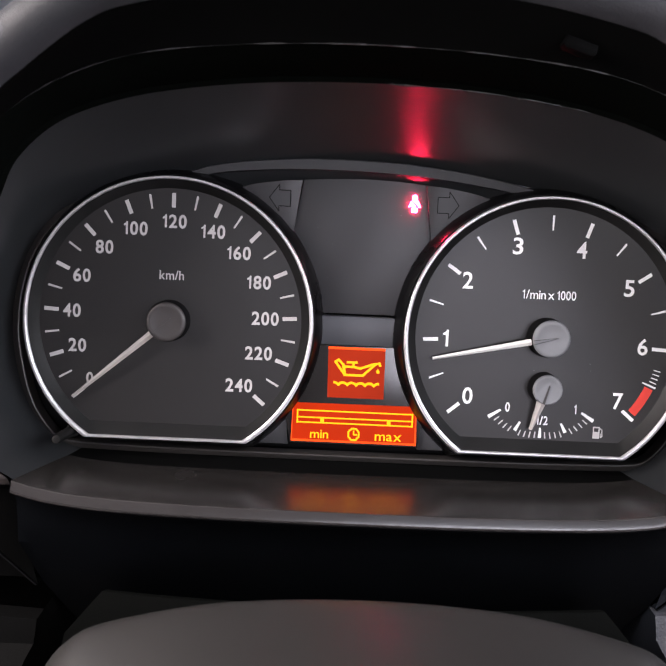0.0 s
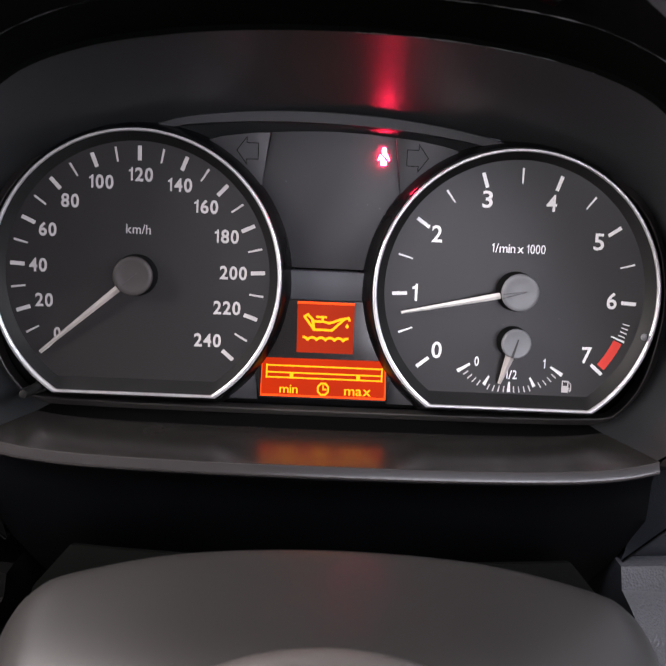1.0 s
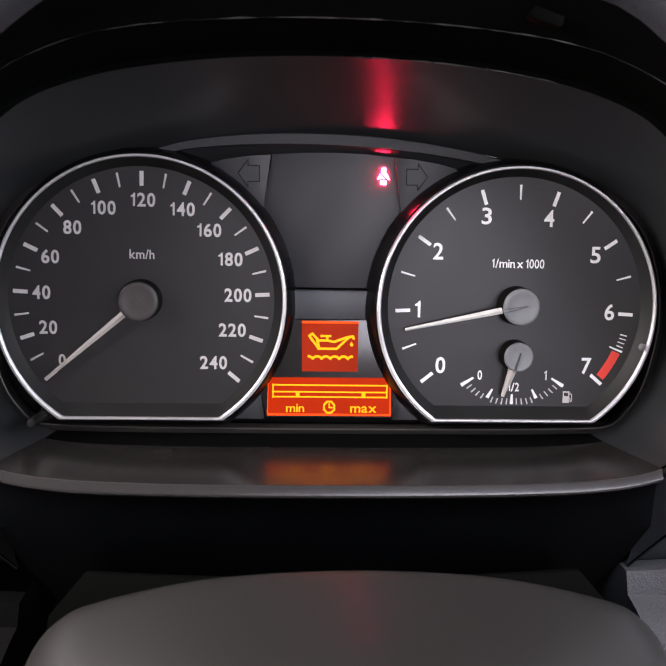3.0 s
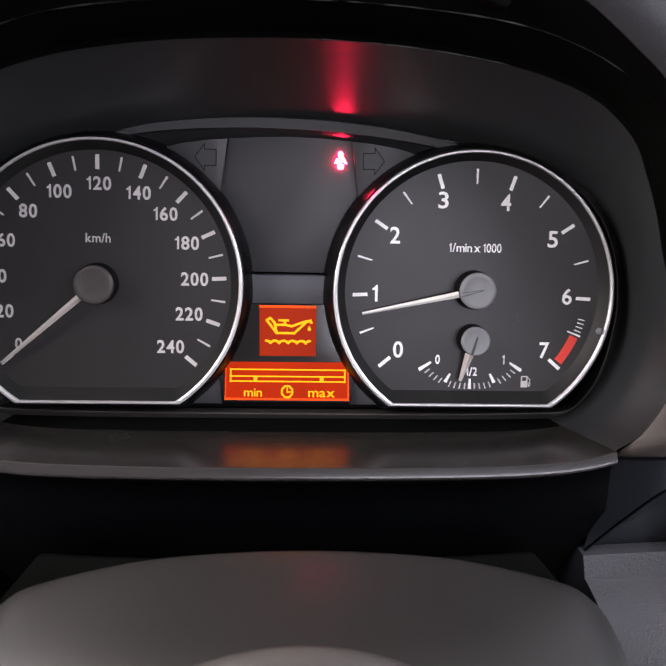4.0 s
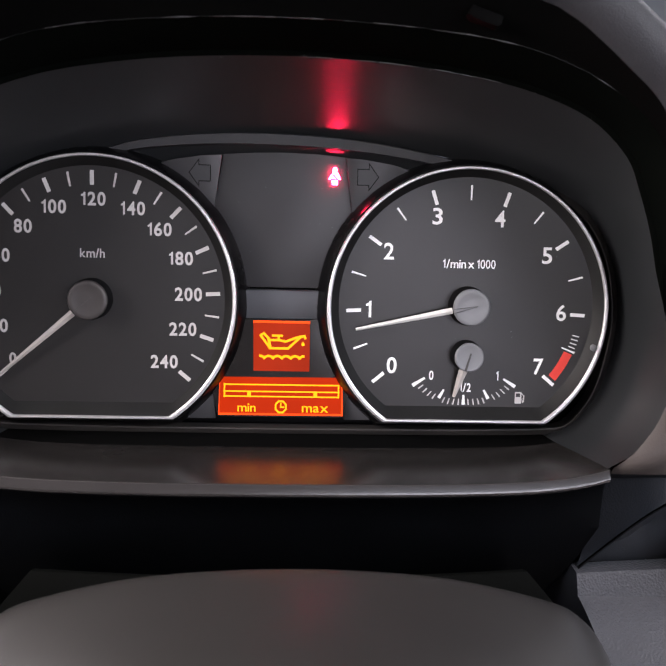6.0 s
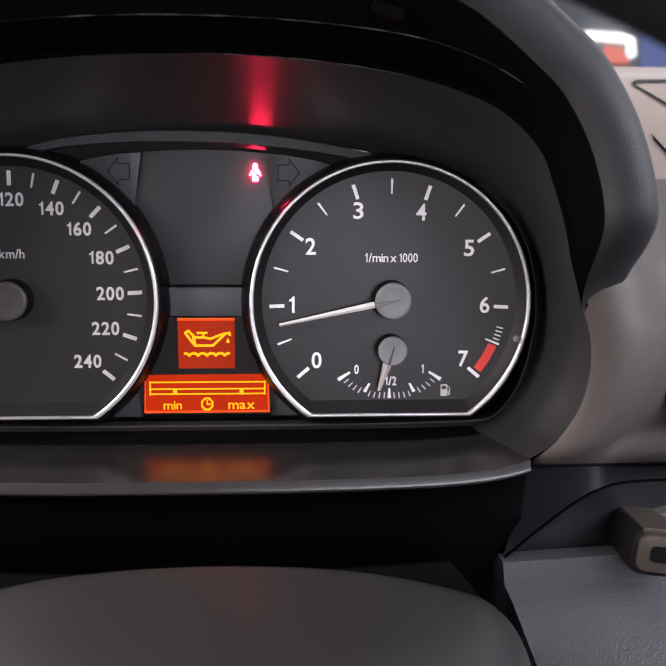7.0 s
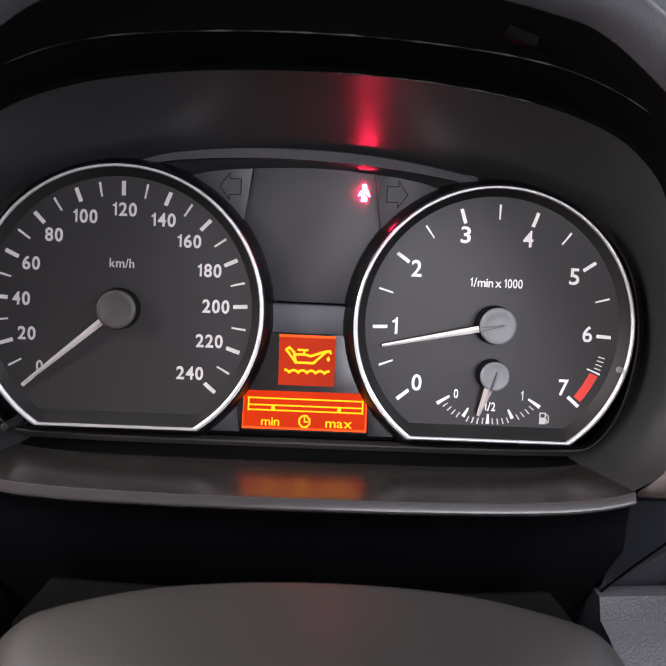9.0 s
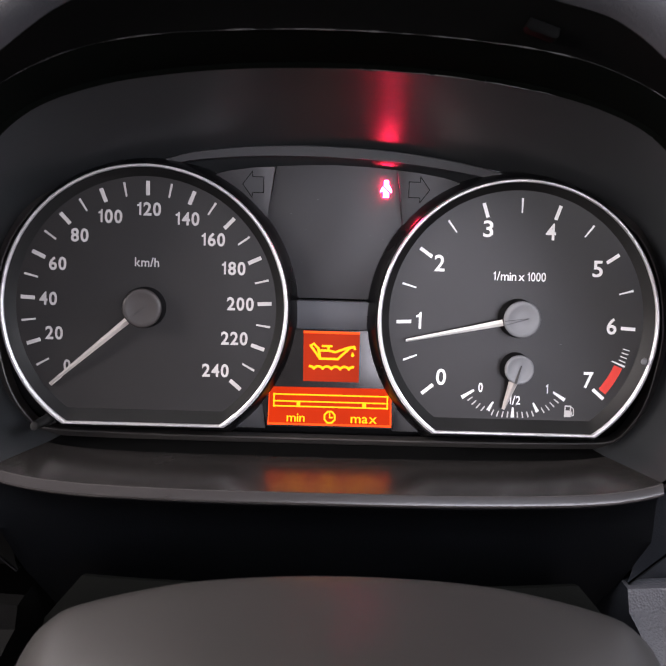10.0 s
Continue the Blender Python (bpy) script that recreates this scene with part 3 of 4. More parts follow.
hub("tachometer_cap", 0.0693, 0.0, 0.0068, -0.0085, CAP, T_DEG, ((0.0001, 0.0007, 0.00010), (-0.0001, -0.0007, 0.00010)))
needle("fuel_needle", 0.0692, -0.0185, F_DEG, 0.0048, 0.0162, 0.0033, 0.0010, -0.0056, -0.0036, NEEDLE_S)
hub("fuel_cap", 0.0694, -0.0186, 0.0054, -0.0074, CAP, F_DEG, ((0.0, 0.0, 0.00045),))
part("ring_chip", lathe(0.1163, -0.0144, [(0.0013, -0.0050), (0.0013, -0.0056), (0.0009, -0.0060), (0.0003, -0.0061)], 16), CAP, cluster, "small pale nick on the chrome ring")

# panel between the dials
PANEL_TOP = [(-0.0224, 0.0538), (-0.0100, 0.0546), (0.0, 0.0549), (0.0120, 0.0546), (0.0236, 0.0537)]
part("upper_panel", prism([(-0.0262, 0.0300), (-0.0224, 0.0538)] + PANEL_TOP[1:-1] + [(0.0236, 0.0537), (0.0268, 0.0300), (0.0195, 0.0050), (-0.0190, 0.0050)], 0.0060, 0.0090, 0.0002), PANEL, cluster)
part("panel_strip", loft([[(-0.0200, 0.0075, 0.0043), (0.0200, 0.0075, 0.0043)], [(-0.0200, 0.0048, 0.0040), (0.0200, 0.0048, 0.0040)], [(-0.0200, 0.0046, 0.0034), (0.0200, 0.0046, 0.0034)],
                          [(-0.0200, 0.0060, -0.0068), (0.0200, 0.0060, -0.0068)], [(-0.0200, 0.0100, -0.0072), (0.0200, 0.0100, -0.0072)]]), STRIP, cluster, "slate grey strip above the display")
for side in (-1, 1):
    poly = [(side * 0.0228, 0.0536), (side * 0.0300, 0.0530), (side * 0.0400, 0.0514), (side * 0.0470, 0.0496), (side * 0.0400, 0.0440), (side * 0.0256, 0.0330)]
    window = part("turn_signal_panel", prism(poly, 0.0046, 0.0085, 0.0002), PANEL, cluster, "unlit panel with a dark turn arrow")
    ax = 0.0300 if side > 0 else 0.0298
    arrow = [(ax - 0.0028, 0.0495), (ax + 0.0014, 0.0495), (ax + 0.0014, 0.0516), (ax + 0.0050, 0.0467), (ax + 0.0014, 0.0418), (ax + 0.0014, 0.0437), (ax - 0.0028, 0.0437), (ax - 0.0028, 0.0495)]
    part("arrow_outline", prism([[(side * x, z) for x, z in q] for q in stroke(arrow, 0.00035)], 0.0044, 0.0050), STICK, window, "dark engraved arrow outline", smooth=False)
    part("arrow_field", prism([(side * x, z) for x, z in arrow[:-1]], 0.00448, 0.0050), BAND, window, smooth=False)

# arched band above the panel
ARCH = [(x, z - 0.0009) for x, z in smooth_line([(-0.0760, 0.0500), (-0.0660, 0.0545), (-0.0538, 0.0582), (-0.0368, 0.0606), (-0.0197, 0.0618), (-0.0027, 0.0620), (0.0144, 0.0614), (0.0314, 0.0598), (0.0485, 0.0572), (0.0655, 0.0534), (0.0760, 0.0500), (0.0850, 0.0462)], 61)]
BAND_H = [0.0034 * math.sin(math.pi * (0.06 + 0.88 * i / 60)) ** 0.6 + 0.0002 for i in range(61)]
part("arch_band", loft([[(x, 0.0090, z + 0.0006) for x, z in ARCH], [(x, 0.0034, z + 0.0004) for x, z in ARCH], [(x, 0.0028, z) for x, z in ARCH], [(x, 0.0034, z - h) for (x, z), h in zip(ARCH, BAND_H)], [(x, 0.0040, z - h - 0.0003) for (x, z), h in zip(ARCH, BAND_H)],
                        [(x, 0.0100, z - h - 0.0003) for (x, z), h in zip(ARCH, BAND_H)]]), BAND, cluster, "grey arched band over the panel")

# Slope added under the band to catch the warning lamp's red light.
part("gap_fillet", loft([[(x, 0.0100, z - 0.0085) for x, z in ARCH[8:54]], [(x, 0.0075, z - 0.0062) for x, z in ARCH[8:54]], [(x, 0.0056, z - h - 0.0008) for (x, z), h in zip(ARCH[8:54], BAND_H[8:54])], [(x, 0.0044, z - h + 0.0004) for (x, z), h in zip(ARCH[8:54], BAND_H[8:54])]]), BEZEL, cluster, "black fillet added to catch the lamp's glow")

# display: smoked cover, warning square, bar display
TILT_D = 0.03


def dy(z):
    """The display leans back: its depth at height z."""
    return 0.0036 + (z + 0.0440) * TILT_D


def leaned(shape, lift, thick=0.0003):
    bm = prism(shape, 0.0, thick)
    for v in bm.verts:
        v.co.y += dy(v.co.z) - lift
    return bm


cover = part("display_cover", leaned([(-0.0215, -0.0070), (0.0215, -0.0070), (0.0270, -0.0280), (0.0240, -0.0440), (-0.0236, -0.0440), (-0.0270, -0.0280)], 0.0, 0.002), SMOKED, cluster, "glossy smoked display cover")
square = part("warning_field", leaned([(-0.0106, -0.0074), (0.0107, -0.0074), (0.0108, -0.0265), (-0.0103, -0.0265)], 0.0002), ORANGE_DIM, cover, "lit orange-red square field", smooth=False)
part("square_edge", leaned([(-0.0106, -0.0074), (0.0107, -0.0074), (0.0107, -0.0083), (-0.0106, -0.0083)], 0.0004), ORANGE_EDGE, cover, smooth=False)
part("bar_field", leaned([(-0.0230, -0.0289), (0.0234, -0.0287), (0.0238, -0.0434), (-0.0233, -0.0434)], 0.0002), ORANGE, cover, "lit orange-red bar display", smooth=False)
part("bar_field_edge", leaned([[(-0.0233, -0.0426), (0.0238, -0.0426), (0.0238, -0.0434), (-0.0233, -0.0434)], [(0.0229, -0.0288), (0.0234, -0.0288), (0.0238, -0.0425), (0.0232, -0.0425)], [(-0.0230, -0.0290), (-0.0227, -0.0290), (-0.0230, -0.0425), (-0.0233, -0.0425)]], 0.0004), ORANGE_EDGE, cover, smooth=False)
W = 0.00086
can = stroke([(-0.0048, -0.0140), (-0.0066, -0.0122), (-0.0078, -0.0130), (-0.0041, -0.0178), (0.0026, -0.0178), (0.0072, -0.0134), (0.0087, -0.0130), (0.0090, -0.0139)], W) + stroke([(-0.0048, -0.0140), (-0.0041, -0.0178)], W * 1.2)
can += stroke([(-0.0044, -0.0147), (-0.0008, -0.0147), (0.0016, -0.0152), (0.0056, -0.0137), (0.0074, -0.0132)], W) + stroke([(-0.0010, -0.0147), (-0.0010, -0.0131)], W) + stroke([(-0.0033, -0.0130), (0.0003, -0.0130)], W * 0.9)
part("oil_can_symbol", leaned(can, 0.0005), YELLOW, cover, "yellow oil can symbol", smooth=False)
part("oil_drop", leaned([(0.0082, -0.0150), (0.0089, -0.0162), (0.0085, -0.0168), (0.0079, -0.0168), (0.0075, -0.0162)], 0.0005), YELLOW, cover, smooth=False)
wave = [(-0.0080 + 0.0166 * i / 40, -0.0212 + 0.00055 * abs(math.cos(math.pi * 5 * i / 40)) ** 0.7 * 1.6 - 0.0004) for i in range(41)]
part("oil_wave", leaned(stroke(wave, 0.00086), 0.0005), YELLOW, cover, "yellow wavy level line", smooth=False)
bar = stroke([(-0.0213, -0.0317), (0.0222, -0.0317)], 0.00050) + stroke([(-0.0213, -0.0343), (0.0222, -0.0343)], 0.00050) + stroke([(-0.0213, -0.0362), (0.0222, -0.0362)], 0.00050)
bar += stroke([(-0.0211, -0.0315), (-0.0211, -0.0364)], 0.00054) + stroke([(0.0220, -0.0315), (0.0220, -0.0364)], 0.00054)
bar += [[(-0.0125 + o, -0.0344), (-0.0111 + o, -0.0344), (-0.0111 + o, -0.0361), (-0.0125 + o, -0.0361)] for o in (0, 0.0250)]
part("level_bar", leaned(bar, 0.0005), YELLOW, cover, "yellow oil level bar outline", smooth=False)
clock = [(0.0002 + 0.0021 * math.sin(radians(a)), -0.0401 + 0.0023 * math.cos(radians(a))) for a in (22.5, 67.5, 112.5, 157.5, 202.5, 247.5, 292.5, 337.5, 382.5)]
part("clock_symbol", leaned(stroke(clock, 0.00066) + stroke([(0.0002, -0.0388), (0.0002, -0.0402), (0.0014, -0.0402)], 0.0005), 0.0005), YELLOW, cover, "yellow clock symbol", smooth=False)
for body, x in (("min", -0.0127), ("max", 0.0132)):
    ob = lettering("display_text", body, x, -0.0404, 0.0031 if body == "min" else 0.0025, 0.0, YELLOW, cover, 1.1 if body == "min" else 1.12, 0.010, 0.09)
    ob.location.y = dy(-0.0409) - 0.0008
    if body == "max":
        ob.location.z = -0.0004

# seat belt lamp: plain glowing pictogram
BX, BZ = 0.0188, 0.0467
disc = [(BX + 0.0009 * math.sin(radians(a)), BZ + 0.0024 + 0.0009 * math.cos(radians(a))) for a in range(0, 360, 30)]
body = [(BX - 0.0008, BZ + 0.0015), (BX + 0.0008, BZ + 0.0015), (BX + 0.0014, BZ + 0.0008), (BX + 0.0022, BZ - 0.0012), (BX + 0.0011, BZ - 0.0009), (BX + 0.0010, BZ - 0.0031), (BX - 0.0010, BZ - 0.0031), (BX - 0.0011, BZ - 0.0009),
        (BX - 0.0022, BZ - 0.0012), (BX - 0.0014, BZ + 0.0008)]
lamp = part("seat_belt_lamp", prism([disc, body], 0.0053, 0.0064), RED_LAMP, cluster, "glowing red seat belt warning lamp", smooth=False)
part("belt_line", prism(stroke([(BX - 0.0013, BZ + 0.0012), (BX + 0.0012, BZ - 0.0012)], 0.0005) + stroke([(BX - 0.0012, BZ - 0.0012), (BX + 0.0012, BZ - 0.0012)], 0.0004), 0.0050, 0.0055), SHADOW_GAP, lamp, "dark diagonal belt line", smooth=False)

# trim below the display and the trip reset stick
for s in (-1, 1):
    part("side_wedge", prism([(s * x, z) for x, z in ((0.0255, -0.0340), (0.0385, -0.0452), (0.0243, -0.0452))], 0.0052, 0.0090, 0.0002), PANEL, cluster)
TRIM_HALF = [(0.1010, 0.0420), (0.1100, 0.0362), (0.1170, 0.0285), (0.1222, 0.0180), (0.1250, 0.0060), (0.1258, -0.0040), (0.1255, -0.0100), (0.1240, -0.0190), (0.1222, -0.0270), (0.1190, -0.0352), (0.1150, -0.0412), (0.1118, -0.0447), (0.1090, -0.0465), (0.1040, -0.0474), (0.0900, -0.0479), (0.0600, -0.0484), (0.0, -0.0486)]
TRIM = smooth_line(mirrored(TRIM_HALF), 121)[::-1]
part("lower_trim", loft([at_y(outward(TRIM, d), y) for d, y in ((0.0095, 0.0110), (0.0046, 0.0060), (0.0040, 0.0052), (0.0012, 0.0034), (0.0004, 0.0026), (0.0, 0.0024), (-0.0004, 0.0026), (-0.0006, 0.0034), (-0.0009, 0.0085))]), TRIM_BLACK, cluster, "satin black trim below the display")
reset = part("reset_stick", loft([[(-0.1030 - u * 0.0030 + r * math.cos(a), 0.002 - u * 0.0160 + r * math.sin(a) * 0.25, -0.0418 - u * 0.0012 + r * math.sin(a)) for a in np.linspace(0, 2 * math.pi, 17)[:-1]]
                                 for u, r in ((0.0, 0.0026), (0.22, 0.0026), (0.24, 0.0019), (0.92, 0.0018), (0.99, 0.0014), (1.0, 0.0008))], closed=True, cap=True), STICK, cluster, "short grey trip reset stick")

# dust that lies on the shelf and clings to the lip and the dials
rng = random.Random(7)
bm = bmesh.new()


def speck(x, y, z, r):
    bmesh.ops.create_icosphere(bm, subdivisions=1, radius=r, matrix=Matrix.Translation((x, y, z)) @ Matrix.Diagonal((rng.uniform(0.8, 2.2), 0.7, 0.6, 1)))


for _ in range(36):
    s, f = rng.uniform(-1, 1), rng.random() ** 1.6
    back, front = shelf_row(-0.0020, -0.0556, -0.0060, -0.0511, 0.1052), shelf_row(-0.0300, -0.0603, -0.0310, -0.0537, 0.1152)
    k = int((s + 1) * 30)
    p, q = back[k], front[k]
    speck(*[p[n] + (q[n] - p[n]) * f + (0.00004 if n == 2 else 0) for n in range(3)], rng.uniform(0.00005, 0.00011))
for _ in range(7):
    a, r = rng.uniform(0, 2 * math.pi), rng.uniform(0.012, 0.046)
    speck(TX + r * math.sin(a), -0.0002, max(-0.036, r * math.cos(a)), rng.uniform(0.00006, 0.00013))
for _ in range(10):
    speck(rng.uniform(-0.020, 0.020), 0.0059, rng.uniform(0.010, 0.050), rng.uniform(0.00006, 0.00013))
for _ in range(22):
    p = outward(EDGE_TOP, rng.uniform(-0.0006, 0.0006))[rng.randrange(16, 70)]
    speck(p[0], -0.0305, p[1], rng.uniform(0.00008, 0.00018))
tagged(new("dust", bm_mesh("dust", bm, CAP, False)), "pale dust specks on the shelf and dials", "dust", kind="stuff")

# ---- steering column and wheel ----
column = thing("steering_column_cover", "grey plastic steering column cover below the dials", "column cover")
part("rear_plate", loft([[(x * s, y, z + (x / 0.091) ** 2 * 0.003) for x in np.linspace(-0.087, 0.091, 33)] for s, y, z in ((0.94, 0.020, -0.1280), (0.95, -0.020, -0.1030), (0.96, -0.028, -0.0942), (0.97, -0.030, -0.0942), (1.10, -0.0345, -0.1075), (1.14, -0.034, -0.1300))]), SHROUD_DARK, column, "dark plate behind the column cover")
DOME_HALF = [(0.1130, -0.1300), (0.1100, -0.1160), (0.1050, -0.1060), (0.0990, -0.0995), (0.0890, -0.0938), (0.0600, -0.0868), (0.0330, -0.0836), (0.0, -0.0824)]
DOME = [((x * 0.97 + 0.006) * 0.944 - 0.0003, z * 0.944 + 0.0013) for x, z in smooth_line(mirrored(DOME_HALF), 81)]
DOME_ROWS = ((-0.0450, 0.970, -0.0160, 0.0), (-0.0600, 0.985, -0.0050, 0.0), (-0.0625, 0.995, -0.0017, 0.0), (-0.0640, 1.0, -0.0004, 0.0), (-0.0652, 1.0, 0.0, 0.0), (-0.0665, 1.0, -0.0001, 0.0), (-0.0690, 0.999, -0.0005, 0.0), (-0.0720, 0.998, -0.0013, 0.0003),
             (-0.0760, 0.996, -0.0025, 0.0006), (-0.0820, 0.990, -0.0044, 0.0012), (-0.0900, 0.983, -0.0070, 0.0024), (-0.1000, 0.970, -0.0104, 0.0046), (-0.1100, 0.950, -0.0145, 0.0080), (-0.1170, 0.930, -0.0195, 0.0120))
part("dome", loft([[(x * sx, y, z + dz - 0.7 * sag * (x / 0.1) ** 2) for x, z in DOME] for y, sx, dz, sag in DOME_ROWS]), SHROUD, column)

WZ, WY, WR = -0.0898, -0.2000, 0.1850


def wheel_point(a, r, tube=0.0, b=0.0):
    """A point on the wheel, whose plane leans back at the top."""
    rr = r + tube * math.cos(b)
    x, u, w = rr * math.sin(a), rr * math.cos(a), tube * math.sin(b)
    lean = radians(14)
    return (x, WY + (u - 0.15) * math.sin(lean) + w * math.cos(lean), WZ + u * math.cos(lean) - w * math.sin(lean))


wheel = part("steering_wheel", loft([[wheel_point(2 * math.pi * i / 96, WR + 0.0005, 0.0150, 2 * math.pi * k / 14) for k in range(14)] for i in range(97)], closed=True), WHEEL, column, "black leather steering wheel rim")
BOSS_C = (0.0035, -0.1515)


def boss_ring(r, y, n=72):
    return [(BOSS_C[0] + r * math.sin(2 * math.pi * i / n), y, BOSS_C[1] + r * math.cos(2 * math.pi * i / n)) for i in range(n)]


part("boss", loft([boss_ring(0.060, -0.1150), boss_ring(0.0690, -0.1165), boss_ring(0.0715, -0.1190), boss_ring(0.0725, -0.1220), boss_ring(0.0715, -0.1250), boss_ring(0.0690, -0.1270), boss_ring(0.0600, -0.1330), boss_ring(0.030, -0.2050)], closed=True, cap=True), BOSS, wheel, "grey rounded wheel boss")

for side in (-1, 1):
    part("spoke", loft([[(side * x, y + oy, z + oz) for oy, oz in ((-0.008, -0.016), (0.008, -0.016), (0.008, 0.016), (-0.008, 0.016))] for x, y, z in ((0.035, -0.205, -0.145), (0.10, -0.225, -0.130), (0.172, -0.234, -0.110))], closed=True, cap=True), WHEEL, wheel)

# ---- dashboard ----
dash = tagged(thing("dashboard", "beige and grey grained dashboard around the instruments", "dashboard"), kind="structure")


def edge_x(z):
    half = [(x, zz) for x, zz in EDGE[:N // 2 + 1]]
    zs, xs = [p[1] for p in half], [p[0] for p in half]
    return float(np.interp(z, zs[:80], xs[:80]))


# from the bezel outwards: reach, depth and foot of the cheek, then the seam below it
CHEEK_ROWS = smooth_line([(0.0, -0.0300, -0.0550, 0.1106, -0.0170, -0.0946), (0.004, -0.0322, -0.0546, 0.1190, -0.0170, -0.0875), (0.012, -0.0325, -0.0545, 0.1270, -0.0170, -0.0810), (0.022, -0.0270, -0.0560, 0.1370, -0.0160, -0.0742),
                          (0.032, -0.0150, -0.0595, 0.1470, -0.0140, -0.0698), (0.045, 0.0020, -0.0643, 0.1600, -0.0110, -0.0680), (0.075, 0.0180, -0.0690, 0.1925, -0.0040, -0.0694), (0.150, 0.0300, -0.0725, 0.2675, 0.0120, -0.0732), (0.360, 0.0500, -0.0780, 0.4775, 0.0300, -0.0790)], 61)
CHEEK_ROWS = [(u, y, f - 0.0022, *rest) for u, y, f, *rest in CHEEK_ROWS]
CHEEK_U, CHEEK_Y, CHEEK_FOOT, SEAM_X, SEAM_Y, SEAM_Z = (tuple(float(v) for v in column) for column in zip(*CHEEK_ROWS))
KS = range(len(CHEEK_U))


def cheek_point(side, k, z):
    """Skin beside the bezel that sweeps back from the driver and rolls under at its foot."""
    u, y = CHEEK_U[k], CHEEK_Y[k]
    back = max(0.0, z - 0.010) ** 1.3 * 2.4 * min(1.0, u / 0.03) + (max(0.0, CHEEK_FOOT[k] + 0.008 - z) / 0.008) ** 2 * 0.006
    return (side * (edge_x(max(z, -0.0530)) + 0.002 * min(1.0, max(0.0, (-0.046 - z) / 0.010)) + u), y + back, z)


# Left panel, recess and pad side carry shade as near-black colour.
for side in (-1, 1):
    part("cheek", loft([[cheek_point(side, k, z) for z in np.linspace(CHEEK_FOOT[k], 0.0480, 36)] for k in KS]), CHEEK, dash, "dash skin beside the bezel, shaded brown-grey")
    part("lower_panel", loft([[cheek_point(side, k, CHEEK_FOOT[k] - d) for k in KS] for d in (0.0, 0.0010, 0.0024)] +
                             [[(side * x, y, z) for x, y, z in zip(SEAM_X, SEAM_Y, SEAM_Z)], [(side * x, y + 0.006, z - 0.0006) for x, y, z in zip(SEAM_X, SEAM_Y, SEAM_Z)]]), DARK_SKIN if side > 0 else LINING_SHADE, dash, "dark lower dash panel")
    part("seam", loft([[(side * (x + o), y + d, z - o * 1.2) for x, y, z in zip(SEAM_X, SEAM_Y, SEAM_Z)] for o, d in ((0.0004, 0.0060), (0.0008, 0.0010), (0.0012, 0.0012))]), SHADOW_GAP, dash, "dark seam over the recess")
    if side > 0:
        # strip added along the seam's right part to draw its highlight
        part("seam_highlight", loft([[(x + o, y - 0.0003 + d, z + 0.0003 - d) for x, y, z in zip(SEAM_X[20:], SEAM_Y[20:], SEAM_Z[20:])] for o, d in ((0.0, 0.0), (0.0001, -0.0003), (0.0002, 0.0))]), RIM, dash, "thin strip added as a highlight over the recess")
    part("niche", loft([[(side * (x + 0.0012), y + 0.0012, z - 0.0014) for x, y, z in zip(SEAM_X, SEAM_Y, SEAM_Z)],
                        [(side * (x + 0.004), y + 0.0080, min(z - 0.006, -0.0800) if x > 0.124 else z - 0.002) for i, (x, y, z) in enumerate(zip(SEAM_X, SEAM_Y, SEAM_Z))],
                        [(side * (x + 0.004), y + 0.0090, -0.0960) for x, y, z in zip(SEAM_X, SEAM_Y, SEAM_Z)]]), NICHE if side > 0 else LINING_SHADE, dash, "recess for the ignition key")
    drop = 0.0 if side > 0 else -0.011
    # the left pad takes the copy that has shade in its colour
    pad = part("knee_pad", loft([[(side * x, y + 0.006, z) for x, y, z in ((0.1100, -0.0170, -0.0955), (0.140, -0.0170, -0.0940), (0.185, -0.0140, -0.0930), (0.50, 0.030, -0.0930))],
                           [(side * x, y, z) for x, y, z in ((0.1100, -0.0190, -0.0962), (0.140, -0.0190, -0.0947), (0.185, -0.0160, -0.0937), (0.50, 0.028, -0.0937))],
                           [(side * x, y, z) for x, y, z in ((0.1105, -0.0205, -0.1045), (0.140, -0.0207, -0.1048), (0.185, -0.0178, -0.1052), (0.50, 0.025, -0.1055))],
                           [(side * x, y, z) for x, y, z in ((0.1120, -0.0250, -0.1082), (0.142, -0.0258, -0.1090), (0.187, -0.0238, -0.1098), (0.50, 0.018, -0.1102))],
                           [(side * x, y, z) for x, y, z in ((0.1160, -0.0480, -0.1240), (0.146, -0.0500, -0.1245), (0.190, -0.0500, -0.1250), (0.50, -0.010, -0.1260))],
                           [(side * x, y, z) for x, y, z in ((0.1210, -0.0700, -0.1600), (0.151, -0.0730, -0.1600), (0.195, -0.0750, -0.1600), (0.50, -0.040, -0.1600))],
                           [(side * x, y, z) for x, y, z in ((0.1300, -0.0800, -0.3000), (0.160, -0.0850, -0.3000), (0.205, -0.0850, -0.3000), (0.50, -0.060, -0.3000))]]), GREY_SKIN if side > 0 else SHADED_SKIN, dash, "grey grained knee pad")
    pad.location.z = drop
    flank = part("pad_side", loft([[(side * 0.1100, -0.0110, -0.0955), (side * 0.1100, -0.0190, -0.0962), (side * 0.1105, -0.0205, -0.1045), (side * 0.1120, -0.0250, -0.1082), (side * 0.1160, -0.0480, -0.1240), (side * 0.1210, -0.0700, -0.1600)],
                           [(side * 0.1120, 0.060, -0.0955), (side * 0.1120, 0.060, -0.0962), (side * 0.1120, 0.060, -0.1045), (side * 0.1130, 0.060, -0.1080), (side * 0.1170, 0.060, -0.1240), (side * 0.1220, 0.060, -0.1600)]]), DARK_SKIN if side > 0 else LINING_SHADE, dash)
    flank.location.z = drop
